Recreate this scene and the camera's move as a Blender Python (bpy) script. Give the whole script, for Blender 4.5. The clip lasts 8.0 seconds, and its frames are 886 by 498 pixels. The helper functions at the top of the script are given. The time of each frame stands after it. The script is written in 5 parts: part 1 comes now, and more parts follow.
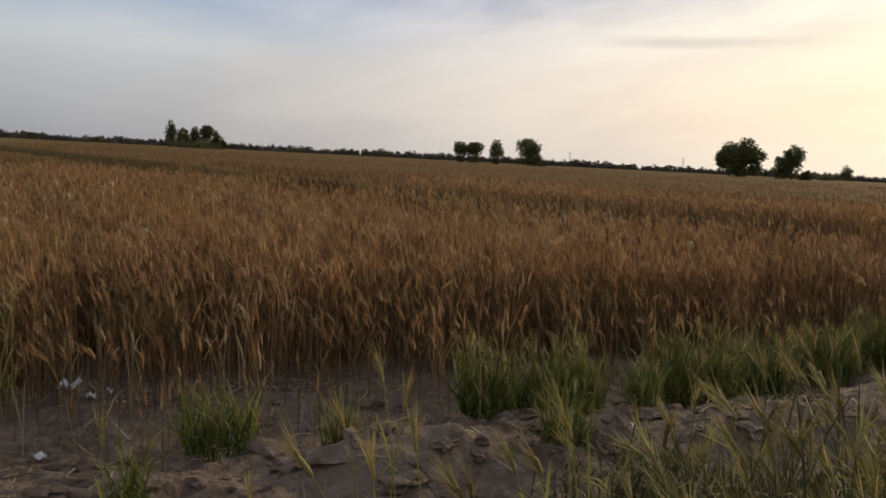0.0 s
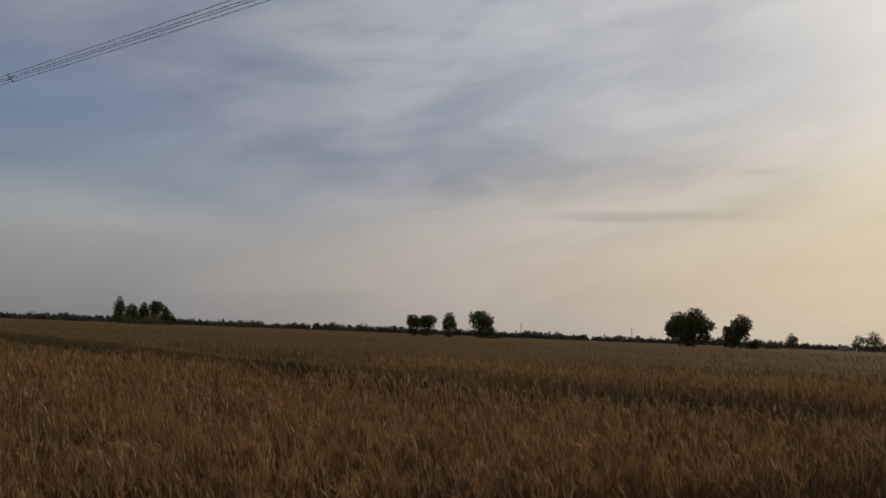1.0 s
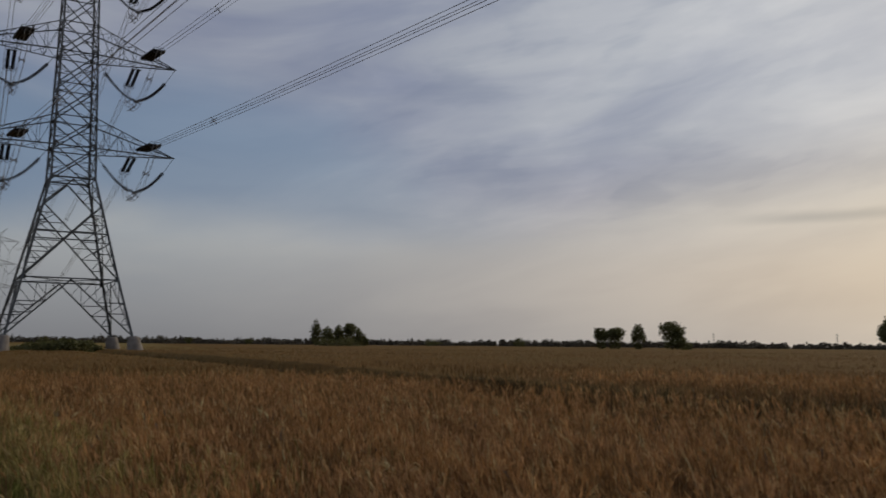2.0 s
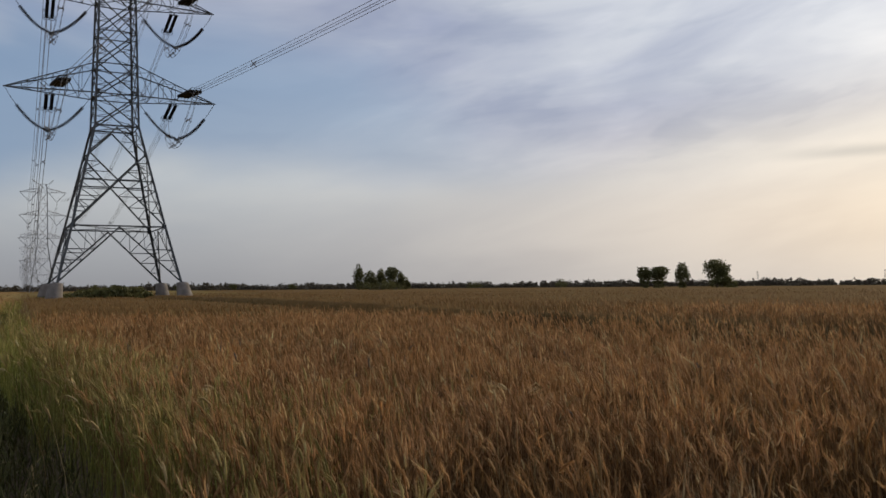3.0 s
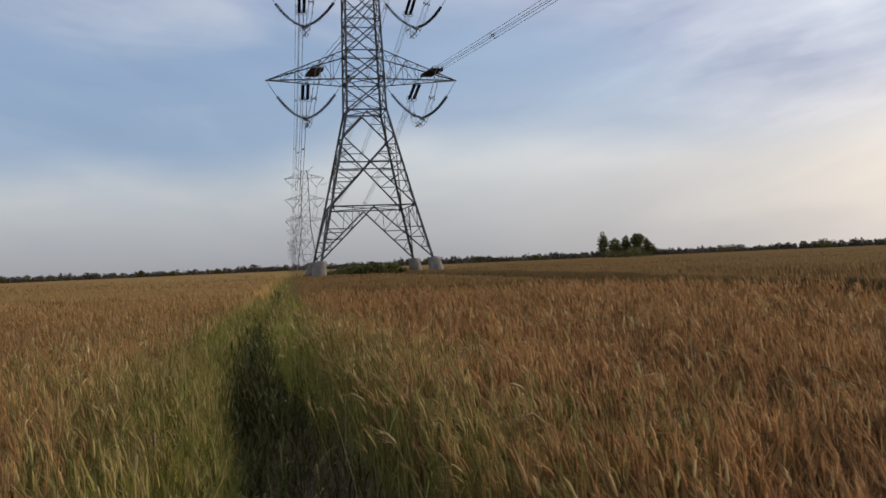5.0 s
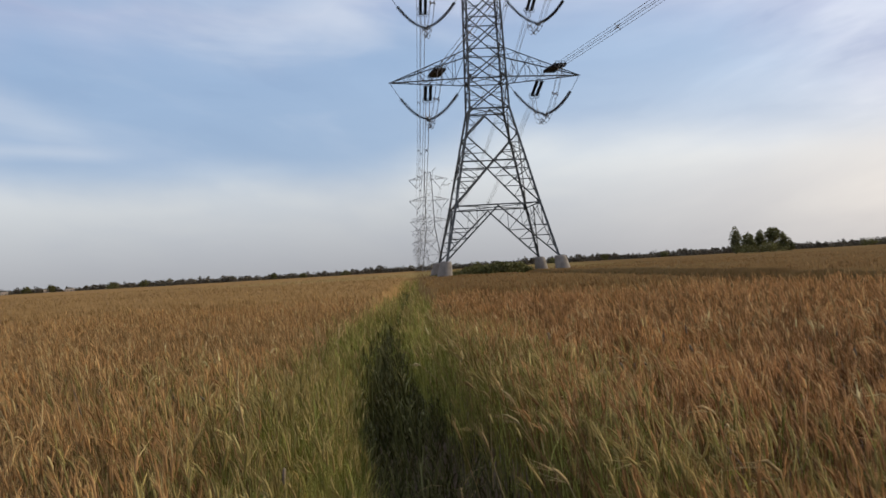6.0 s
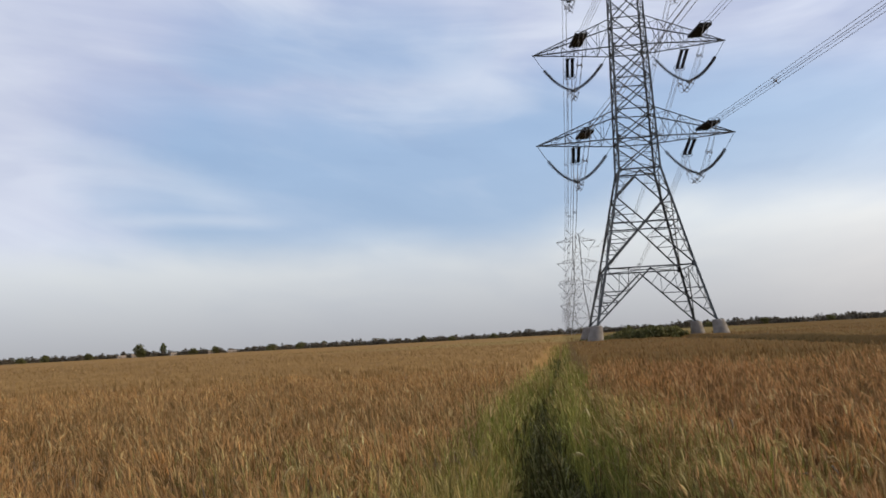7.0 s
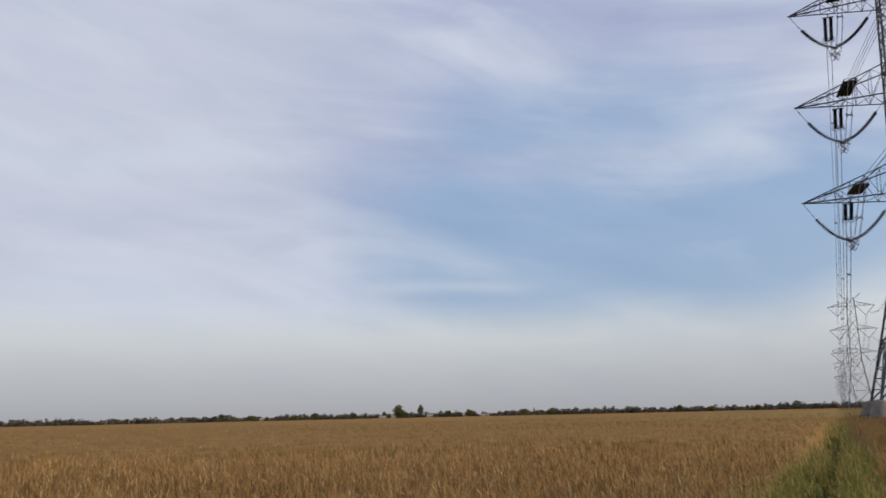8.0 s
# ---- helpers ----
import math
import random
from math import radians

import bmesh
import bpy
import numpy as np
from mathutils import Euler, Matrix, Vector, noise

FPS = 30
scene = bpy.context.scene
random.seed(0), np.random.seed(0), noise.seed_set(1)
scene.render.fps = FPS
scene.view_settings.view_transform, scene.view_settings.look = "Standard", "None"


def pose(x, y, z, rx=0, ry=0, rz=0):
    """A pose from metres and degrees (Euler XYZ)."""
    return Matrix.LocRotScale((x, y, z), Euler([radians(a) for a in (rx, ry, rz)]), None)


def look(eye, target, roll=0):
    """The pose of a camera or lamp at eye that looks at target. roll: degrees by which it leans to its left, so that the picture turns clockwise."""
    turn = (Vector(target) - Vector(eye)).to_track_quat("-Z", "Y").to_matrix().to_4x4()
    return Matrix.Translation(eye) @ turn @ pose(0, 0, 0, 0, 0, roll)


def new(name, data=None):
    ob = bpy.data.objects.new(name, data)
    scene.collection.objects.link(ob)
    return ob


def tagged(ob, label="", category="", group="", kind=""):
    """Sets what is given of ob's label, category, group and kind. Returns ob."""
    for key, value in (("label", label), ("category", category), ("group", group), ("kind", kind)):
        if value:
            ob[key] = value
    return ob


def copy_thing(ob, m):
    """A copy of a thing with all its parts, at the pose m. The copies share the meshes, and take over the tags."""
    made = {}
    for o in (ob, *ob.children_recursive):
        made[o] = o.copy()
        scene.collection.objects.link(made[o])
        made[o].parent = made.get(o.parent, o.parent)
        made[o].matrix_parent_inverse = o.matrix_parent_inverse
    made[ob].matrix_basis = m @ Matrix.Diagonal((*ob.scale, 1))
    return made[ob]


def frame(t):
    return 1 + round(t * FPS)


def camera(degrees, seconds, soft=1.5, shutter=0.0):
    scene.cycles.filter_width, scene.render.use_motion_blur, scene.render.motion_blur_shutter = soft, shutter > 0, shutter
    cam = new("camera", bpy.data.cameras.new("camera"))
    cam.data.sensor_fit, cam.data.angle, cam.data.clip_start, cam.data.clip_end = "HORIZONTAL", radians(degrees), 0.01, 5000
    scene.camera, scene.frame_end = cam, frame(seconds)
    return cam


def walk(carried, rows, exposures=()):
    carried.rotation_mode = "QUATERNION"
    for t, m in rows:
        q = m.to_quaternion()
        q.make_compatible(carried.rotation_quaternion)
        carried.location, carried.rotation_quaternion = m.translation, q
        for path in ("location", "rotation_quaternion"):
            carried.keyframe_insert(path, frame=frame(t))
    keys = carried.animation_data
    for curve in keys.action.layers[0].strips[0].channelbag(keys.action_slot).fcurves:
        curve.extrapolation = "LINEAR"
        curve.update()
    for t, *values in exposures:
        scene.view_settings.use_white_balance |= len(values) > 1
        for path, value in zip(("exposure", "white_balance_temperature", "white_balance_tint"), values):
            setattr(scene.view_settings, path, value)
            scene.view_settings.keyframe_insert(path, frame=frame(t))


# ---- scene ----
cam = camera(53.30, 8.0, soft=1.6, shutter=0.12)
PATH = [
    (0, (0.009, 0.012, 1.556), (4.645, 8.814, 0.547), 2.95),
    (0.3, (0.002, 0.297, 1.563), (5.236, 8.783, 0.804), 2.60),
    (0.5, (-0.004, 0.487, 1.567), (5.283, 8.966, 1.187), 1.96),
    (0.7, (-0.055, 0.640, 1.630), (5.203, 9.145, 1.768), 1.84),
    (1, (-0.131, 0.870, 1.724), (4.905, 9.456, 2.682), 2.25),
    (1.5, (-0.352, 1.091, 1.787), (3.974, 9.985, 3.261), 2.37),
    (2, (-0.419, 1.421, 1.684), (2.754, 10.842, 2.765), 0.51),
    (2.2, (-0.493, 1.553, 1.647), (2.117, 11.166, 2.534), -0.02),
    (3.3, (-0.730, 2.348, 1.452), (2.075, 11.938, 1.853), -0.56),
    (3.5, (-0.759, 2.497, 1.447), (1.934, 12.107, 2.070), 0.22),
    (4, (-0.894, 2.900, 1.516), (1.092, 12.670, 2.289), 2.32),
    (4.5, (-0.928, 3.189, 1.529), (-0.077, 13.142, 1.980), 0.08),
    (4.7, (-0.927, 3.328, 1.517), (-0.422, 13.312, 1.754), -1.07),
    (5.8, (-1.165, 4.048, 1.530), (-2.193, 13.994, 1.680), -3.62),
    (6, (-1.177, 4.242, 1.537), (-2.507, 14.151, 1.762), -3.32),
    (6.5, (-1.258, 4.578, 1.592), (-3.411, 14.327, 2.159), -3.66),
    (7, (-1.390, 4.953, 1.654), (-4.295, 14.466, 2.680), -3.09),
    (7.5, (-1.451, 5.305, 1.706), (-5.591, 14.266, 3.307), -1.55),
    (8, (-1.593, 5.562, 1.727), (-6.963, 13.791, 3.587), -1.28),
]


EXPOSURES = [(0.0, -0.08), (0.5, -0.52), (1.0, -0.9), (1.5, -1.28), (2.0, -0.76), (2.2, -0.63), (3.5, -0.08), (4.0, -0.3), (4.5, -0.1), (5.8, 0.25), (6.5, 0.42), (7.5, 0.32), (8.0, 0.2)]
walk(cam, [(t, look(eye, target, roll)) for t, eye, target, roll in PATH], EXPOSURES)

# ---- sky and sun: hazy late afternoon, sun low behind thin cloud ----
SUN_AZ, SUN_EL = 66.0, 20.0          # degrees to the right of +y, above the horizon
sun_dir = Vector((math.sin(radians(SUN_AZ)) * math.cos(radians(SUN_EL)), math.cos(radians(SUN_AZ)) * math.cos(radians(SUN_EL)), math.sin(radians(SUN_EL))))
sun_data = bpy.data.lights.new("sun", "SUN")
sun_data.energy, sun_data.angle, sun_data.color = 2.6, radians(3.0), (1.0, 0.80, 0.55)
sun = new("sun", sun_data)
sun.matrix_world = look((0, 0, 60), tuple(Vector((0, 0, 60)) - sun_dir))


class Nodes:
    """A thin wrapper for writing node trees."""
    def __init__(self, tree):
        self.t = tree
        tree.nodes.clear()

    def add(self, kind, ins=None, **attrs):
        n = self.t.nodes.new(kind)
        for k, v in attrs.items():
            setattr(n, k, v)
        for k, v in (ins or {}).items():
            if isinstance(v, bpy.types.NodeSocket):
                self.t.links.new(v, n.inputs[k])
            else:
                n.inputs[k].default_value = v
        return n

    def math(self, op, a, b=0.0, c=None, clamp=False):
        ins = {0: a, 1: b}
        if c is not None:
            ins[2] = c
        return self.add("ShaderNodeMath", ins, operation=op, use_clamp=clamp).outputs[0]

    def ramp(self, fac, stops, mode="LINEAR"):
        n = self.add("ShaderNodeValToRGB", {0: fac})
        n.color_ramp.interpolation = mode
        e = n.color_ramp.elements
        while len(e) < len(stops):
            e.new(0.5)
        for s, (p, c) in zip(e, stops):
            s.position = p
            s.color = (*c, 1) if len(c) == 3 else c
        return n.outputs[0]

    def mix(self, fac, a, b, mode="MIX"):
        n = self.add("ShaderNodeMix", data_type="RGBA", blend_type=mode)
        for k, v in ((0, fac), (6, a), (7, b)):
            if isinstance(v, bpy.types.NodeSocket):
                self.t.links.new(v, n.inputs[k])
            else:
                n.inputs[k].default_value = (*v, 1) if isinstance(v, tuple) and len(v) == 3 else v
        return n.outputs[2]

    def noise(self, vec, scale, detail=3.0, rough=0.5, distort=0.0):
        return self.add("ShaderNodeTexNoise", {"Vector": vec, "Scale": scale, "Detail": detail, "Roughness": rough, "Distortion": distort}).outputs[0]

    def map_range(self, v, a, b, c=0.0, d=1.0, smooth=True):
        return self.add("ShaderNodeMapRange", {0: v, 1: a, 2: b, 3: c, 4: d}, interpolation_type="SMOOTHSTEP" if smooth else "LINEAR").outputs[0]


world = bpy.data.worlds.new("world")
scene.world = world
world.use_nodes = True
w = Nodes(world.node_tree)
gen = w.add("ShaderNodeTexCoord").outputs["Generated"]
xyz = w.add("ShaderNodeSeparateXYZ", {0: gen})
dx, dy, dz = xyz.outputs
nishita = w.add("ShaderNodeTexSky", sky_type="NISHITA", sun_disc=False, sun_elevation=radians(SUN_EL), sun_rotation=radians(SUN_AZ), air_density=1.3, dust_density=3.0)
clear = w.mix(1.0, nishita.outputs[0], (0.11, 0.11, 0.11), "MULTIPLY")
# bearings of the view ray in degrees, stirred so that cloud edges fray; the cirrus fans out from the far end of the line
up = w.math("MAXIMUM", dz, 0.0)
den = w.math("ADD", up, 0.15)
plane = w.add("ShaderNodeCombineXYZ", {0: w.math("DIVIDE", dx, den), 1: w.math("DIVIDE", dy, den), 2: 0.0}).outputs[0]
flow = w.add("ShaderNodeMapping", {"Vector": plane, "Rotation": (0, 0, radians(-14)), "Scale": (1.1, 0.5, 1.0), "Location": (1.7, 0.4, 0)}).outputs[0]
wisp = w.noise(flow, 1.2, 3.0, 0.5, 0.5)
broad = w.noise(flow, 0.6, 3.0, 0.5, 0.4)
puff = w.noise(gen, 3.4, 5.0, 0.55, 0.3)
az = w.math("MULTIPLY", w.math("ARCTAN2", dx, dy), 57.2958)
el = w.math("MULTIPLY", w.math("ARCSINE", dz), 57.2958)
fan_out = w.math("SUBTRACT", el, w.math("MULTIPLY", w.math("SQRT", w.math("ADD", w.math("MULTIPLY", az, az), 150.0)), 0.17))
veil_at = w.add("ShaderNodeCombineXYZ", {0: w.math("DIVIDE", az, 19.0), 1: w.math("DIVIDE", fan_out, 4.6), 2: 0.37}).outputs[0]
fibre = w.noise(veil_at, 1.0, 5.0, 0.52, 0.6)
billow_at = w.add("ShaderNodeCombineXYZ", {0: w.math("DIVIDE", az, 8.0), 1: w.math("DIVIDE", fan_out, 2.6), 2: 2.1}).outputs[0]
billow = w.noise(billow_at, 1.0, 4.0, 0.5, 0.25)


def stir(v, *parts):
    """v plus noises about 0.5, each times its reach."""
    for n, reach in parts:
        v = w.math("ADD", v, w.math("MULTIPLY", w.math("SUBTRACT", n, 0.5), reach))
    return v


def hump(v, lo, hi, soft_lo, soft_hi):
    """1 between lo and hi, fading over the soft widths."""
    return w.math("MULTIPLY", w.map_range(v, lo - soft_lo, lo + soft_lo), w.map_range(v, hi - soft_hi, hi + soft_hi, 1.0, 0.0))


az_w = stir(az, (puff, 16.0), (wisp, 14.0))
el_w = stir(el, (puff, 6.0), (wisp, 7.0), (fibre, 3.0))
# high lavender sheet of combed cirrus, paler to the left
clump = w.math("ADD", w.math("MULTIPLY", wisp, 0.38), w.math("MULTIPLY", fibre, 0.62))
sheet_tone = w.mix(w.map_range(clump, 0.34, 0.66), (0.335, 0.38, 0.54), (0.53, 0.57, 0.665))
sheet_tone = w.mix(w.math("MULTIPLY", w.map_range(broad, 0.50, 0.68), 0.5), sheet_tone, (0.325, 0.355, 0.50))
sheet_tone = w.mix(w.math("MULTIPLY", w.map_range(az_w, -32.0, -50.0), 0.65), sheet_tone, (0.50, 0.53, 0.615))
blue = w.mix(0.3, (0.265, 0.39, 0.615), clear)
# the clear gap: a wedge that narrows towards the sun, closed by cloud on the other side
top_edge = w.math("SUBTRACT", 16.5, w.map_range(az, 0.0, 31.0, 0.0, 8.5))
low_edge = w.math("SUBTRACT", w.math("ADD", w.math("SUBTRACT", 8.4, w.map_range(az, 3.0, 20.0, 0.0, 1.4)), w.map_range(az, 20.0, 34.0, 0.0, 3.0)), w.map_range(az, -2.0, -14.0, 0.0, 1.7))
gap = w.math("MULTIPLY", w.map_range(w.math("SUBTRACT", top_edge, el_w), -3.0, 4.0), hump(az_w, -37.0, 31.0, 5.0, 5.0))
gap_high = w.math("MULTIPLY", w.math("MULTIPLY", hump(el_w, 16.5, 20.5, 1.5, 2.5), hump(az_w, -34.0, -15.0, 5.0, 5.0)), 0.75)
sky = w.mix(w.math("MAXIMUM", w.math("MULTIPLY", gap, 0.95), gap_high), sheet_tone, blue)
sky = w.mix(w.math("MULTIPLY", w.map_range(fibre, 0.5, 0.72), 0.2), sky, (0.50, 0.55, 0.65))
# white tongues that reach into the gap
slope = w.math("ADD", stir(el, (fibre, 3.0), (puff, 5.0)), w.math("MULTIPLY", w.math("ADD", az, 33.0), 0.33))
tongue = w.math("MULTIPLY", hump(slope, 10.2, 11.4, 1.1, 1.4), hump(az, -45.0, -29.5, 4.0, 2.5))
low_tongue = w.math("MULTIPLY", hump(stir(el, (fibre, 1.6), (puff, 2.0)), 8.1, 8.8, 0.5, 0.6), hump(az, -38.0, -28.0, 3.0, 2.5))
sky = w.mix(w.math("MULTIPLY", w.math("MAXIMUM", tongue, low_tongue), 0.38), sky, (0.575, 0.61, 0.665))
# pale bank above the haze, with a soft but distinct upper edge
el_s = stir(el, (puff, 2.6), (wisp, 2.4), (fibre, 0.8))
bank = w.map_range(w.math("SUBTRACT", low_edge, el_s), -1.6, 2.2)
sky = w.mix(w.math("MULTIPLY", bank, w.map_range(billow, 0.3, 0.65, 0.78, 0.95)), sky, (0.59, 0.625, 0.645))
# dust haze near the ground
haze = w.map_range(el, 6.8, 0.0, 0.0, 1.0, False)
sky = w.mix(haze, sky, (0.320, 0.327, 0.352))
# brightness and warmth round the veiled sun
toward = w.add("ShaderNodeVectorMath", {0: gen, 1: sun_dir}, operation="DOT_PRODUCT").outputs["Value"]
toward = w.math("MAXIMUM", toward, 0.0)
wide = w.math("POWER", toward, 3.6)
sky = w.mix(w.math("MULTIPLY", wide, 0.8), sky, w.mix(w.map_range(clump, 0.34, 0.68), (0.56, 0.64, 0.785), (1.06, 1.10, 1.15)))
warm = w.math("MULTIPLY", w.math("POWER", toward, 3.5), w.math("MULTIPLY", w.map_range(el, 13.5, 1.0, 0.0, 0.95), w.map_range(el, -1.0, 5.5, 0.62, 1.0)))
sky = w.mix(warm, sky, (1.20, 0.89, 0.57))
# small billows in the sheet, fading into the haze
ripple = w.math("MULTIPLY", w.map_range(el, 5.0, 11.0), w.map_range(az, 2.0, 30.0, 0.2, 0.8))
sky = w.mix(w.math("MULTIPLY", w.map_range(billow, 0.50, 0.36), ripple), sky, w.mix(1.0, sky, (0.80, 0.83, 0.88), "MULTIPLY"))
sky = w.mix(w.math("MULTIPLY", w.map_range(billow, 0.52, 0.68), ripple), sky, w.mix(1.0, sky, (1.15, 1.13, 1.10), "MULTIPLY"))
# thin grey lenses of cloud low before the sun
lens = w.math("MULTIPLY", hump(stir(el, (fibre, 0.9)), 7.7, 8.3, 0.3, 0.3), hump(az, 38.0, 49.0, 4.0, 5.0))
lens = w.math("MAXIMUM", lens, w.math("MULTIPLY", hump(stir(el, (fibre, 0.8)), 10.5, 10.9, 0.25, 0.25), hump(az, 49.0, 52.0, 2.0, 2.0)))
sky = w.mix(w.math("MULTIPLY", lens, 0.55), sky, (0.40, 0.43, 0.47))
near_sun = w.math("POWER", toward, 12.0)
sky = w.mix(w.math("MULTIPLY", near_sun, 0.8), sky, w.mix(w.map_range(el, 8.0, 17.0), (1.52, 1.24, 0.82), (1.36, 1.30, 1.22)))
core = w.math("POWER", toward, 60.0)
sky = w.mix(core, sky, (0.5, 0.42, 0.3), "ADD")
sky = w.mix(w.map_range(dz, -0.02, -0.002), (0.16, 0.12, 0.08), sky)
w.add("ShaderNodeOutputWorld", {0: w.add("ShaderNodeBackground", {0: sky, 1: 1.0}).outputs[0]})


# ---- materials ----
def material(name, build):
    m = bpy.data.materials.new(name)
    m.use_nodes = True
    n = Nodes(m.node_tree)
    build(n)
    return m


def finish(n, colour, rough=0.8, metal=0.0, height=None, strength=0.3, distance=0.02, through_light=0.0, spec=0.3):
    ins = {"Base Color": colour, "Roughness": rough, "Metallic": metal, "Specular IOR Level": spec}
    if height is not None:
        ins["Normal"] = n.add("ShaderNodeBump", {"Height": height, "Strength": strength, "Distance": distance}).outputs[0]
    shader = n.add("ShaderNodeBsdfPrincipled", ins).outputs[0]
    if through_light:
        leaf = n.add("ShaderNodeBsdfTranslucent", {"Color": colour}).outputs[0]
        shader = n.add("ShaderNodeMixShader", {0: through_light, 1: shader, 2: leaf}).outputs[0]
    n.add("ShaderNodeOutputMaterial", {0: shader})


def where(n):
    return n.add("ShaderNodeNewGeometry").outputs["Position"]


PLOT_N, PLOT_D = (0.986, 0.1668, 0.0), -0.755      # the ditch parts two plots of wheat


def plant(name, low, high, patch, patch_scale=0.35, thru=0.1, rough=0.65, other=None, uneven=0.0):
    """Dry or green plant matter: varied by piece, by patches over the field and by fine streaks. other: low and high beyond the ditch."""
    def build(n):
        geo = n.add("ShaderNodeNewGeometry")
        rnd = geo.outputs["Random Per Island"]
        tones = lambda a, b: n.ramp(rnd, [(0.0, a), (0.55, tuple(0.45 * p + 0.55 * q for p, q in zip(a, b))), (0.85, b), (1.0, tuple(min(0.7, 1.5 * q + 0.04) for q in b))])
        c = tones(low, high)
        if other:
            side = n.add("ShaderNodeVectorMath", {0: geo.outputs["Position"], 1: PLOT_N}, operation="DOT_PRODUCT").outputs["Value"]
            c = n.mix(n.map_range(side, PLOT_D - 0.5, PLOT_D + 2.5), tones(*other), c)
        area = n.map_range(n.noise(geo.outputs["Position"], patch_scale, 3.0, 0.6), 0.42, 0.68)
        c = n.mix(n.math("MULTIPLY", area, 0.6), c, patch)
        # clump noise: uneven ripeness, also painting in bright tufts and dark gaps between
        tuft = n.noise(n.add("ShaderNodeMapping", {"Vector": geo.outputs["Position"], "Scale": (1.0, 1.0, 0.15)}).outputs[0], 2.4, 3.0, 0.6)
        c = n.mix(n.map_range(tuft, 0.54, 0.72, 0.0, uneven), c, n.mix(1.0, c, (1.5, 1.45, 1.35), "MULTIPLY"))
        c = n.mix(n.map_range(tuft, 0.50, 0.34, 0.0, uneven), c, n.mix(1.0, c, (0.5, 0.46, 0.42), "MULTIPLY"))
        streak = n.noise(geo.outputs["Position"], 60.0, 2.0)
        c = n.mix(n.map_range(streak, 0.3, 0.7, 0.0, 0.35), c, n.mix(1.0, c, (0.6, 0.55, 0.5), "MULTIPLY"))
        finish(n, c, rough, through_light=thru, spec=0.08)
    return material(name, build)


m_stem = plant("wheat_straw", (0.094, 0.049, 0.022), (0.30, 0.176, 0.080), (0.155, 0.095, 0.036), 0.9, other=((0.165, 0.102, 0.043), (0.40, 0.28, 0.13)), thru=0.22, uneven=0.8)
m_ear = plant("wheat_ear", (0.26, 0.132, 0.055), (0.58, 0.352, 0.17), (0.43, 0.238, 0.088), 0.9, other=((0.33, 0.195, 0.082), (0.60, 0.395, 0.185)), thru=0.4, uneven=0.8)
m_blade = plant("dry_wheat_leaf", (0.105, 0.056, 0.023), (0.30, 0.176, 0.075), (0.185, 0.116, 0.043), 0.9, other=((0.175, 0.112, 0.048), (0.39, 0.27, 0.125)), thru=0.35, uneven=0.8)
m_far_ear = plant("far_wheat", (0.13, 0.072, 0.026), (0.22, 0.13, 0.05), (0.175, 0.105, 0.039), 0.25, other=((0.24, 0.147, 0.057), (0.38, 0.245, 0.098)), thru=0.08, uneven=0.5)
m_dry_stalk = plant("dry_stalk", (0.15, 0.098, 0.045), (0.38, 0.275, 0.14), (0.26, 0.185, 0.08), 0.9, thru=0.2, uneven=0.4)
# olive weed colour taken darker to imitate the shaded furrow
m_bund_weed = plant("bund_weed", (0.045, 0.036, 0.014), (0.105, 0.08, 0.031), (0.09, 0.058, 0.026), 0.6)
# weed green lowered to stand in for shade between the ditch banks
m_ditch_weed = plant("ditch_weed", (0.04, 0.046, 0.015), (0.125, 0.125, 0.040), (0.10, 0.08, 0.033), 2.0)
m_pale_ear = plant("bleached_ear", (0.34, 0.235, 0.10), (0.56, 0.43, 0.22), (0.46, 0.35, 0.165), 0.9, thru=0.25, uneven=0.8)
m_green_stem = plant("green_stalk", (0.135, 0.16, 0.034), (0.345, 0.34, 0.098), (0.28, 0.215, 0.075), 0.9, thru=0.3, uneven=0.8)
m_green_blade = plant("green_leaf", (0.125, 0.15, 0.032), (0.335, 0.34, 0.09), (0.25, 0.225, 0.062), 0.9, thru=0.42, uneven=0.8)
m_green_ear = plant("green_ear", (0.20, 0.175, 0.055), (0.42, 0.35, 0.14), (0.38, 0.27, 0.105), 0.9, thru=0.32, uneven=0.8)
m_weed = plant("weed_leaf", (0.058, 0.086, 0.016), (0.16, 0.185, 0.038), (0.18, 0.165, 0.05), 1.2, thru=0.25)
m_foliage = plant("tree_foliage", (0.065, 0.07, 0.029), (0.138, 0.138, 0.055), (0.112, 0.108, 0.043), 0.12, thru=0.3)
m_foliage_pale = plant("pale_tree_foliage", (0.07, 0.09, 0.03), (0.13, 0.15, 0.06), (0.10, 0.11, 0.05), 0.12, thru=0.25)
# far woods greyed and browned to paint haze along the horizon
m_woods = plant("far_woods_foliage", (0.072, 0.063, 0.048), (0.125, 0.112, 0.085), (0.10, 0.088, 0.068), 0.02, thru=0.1)


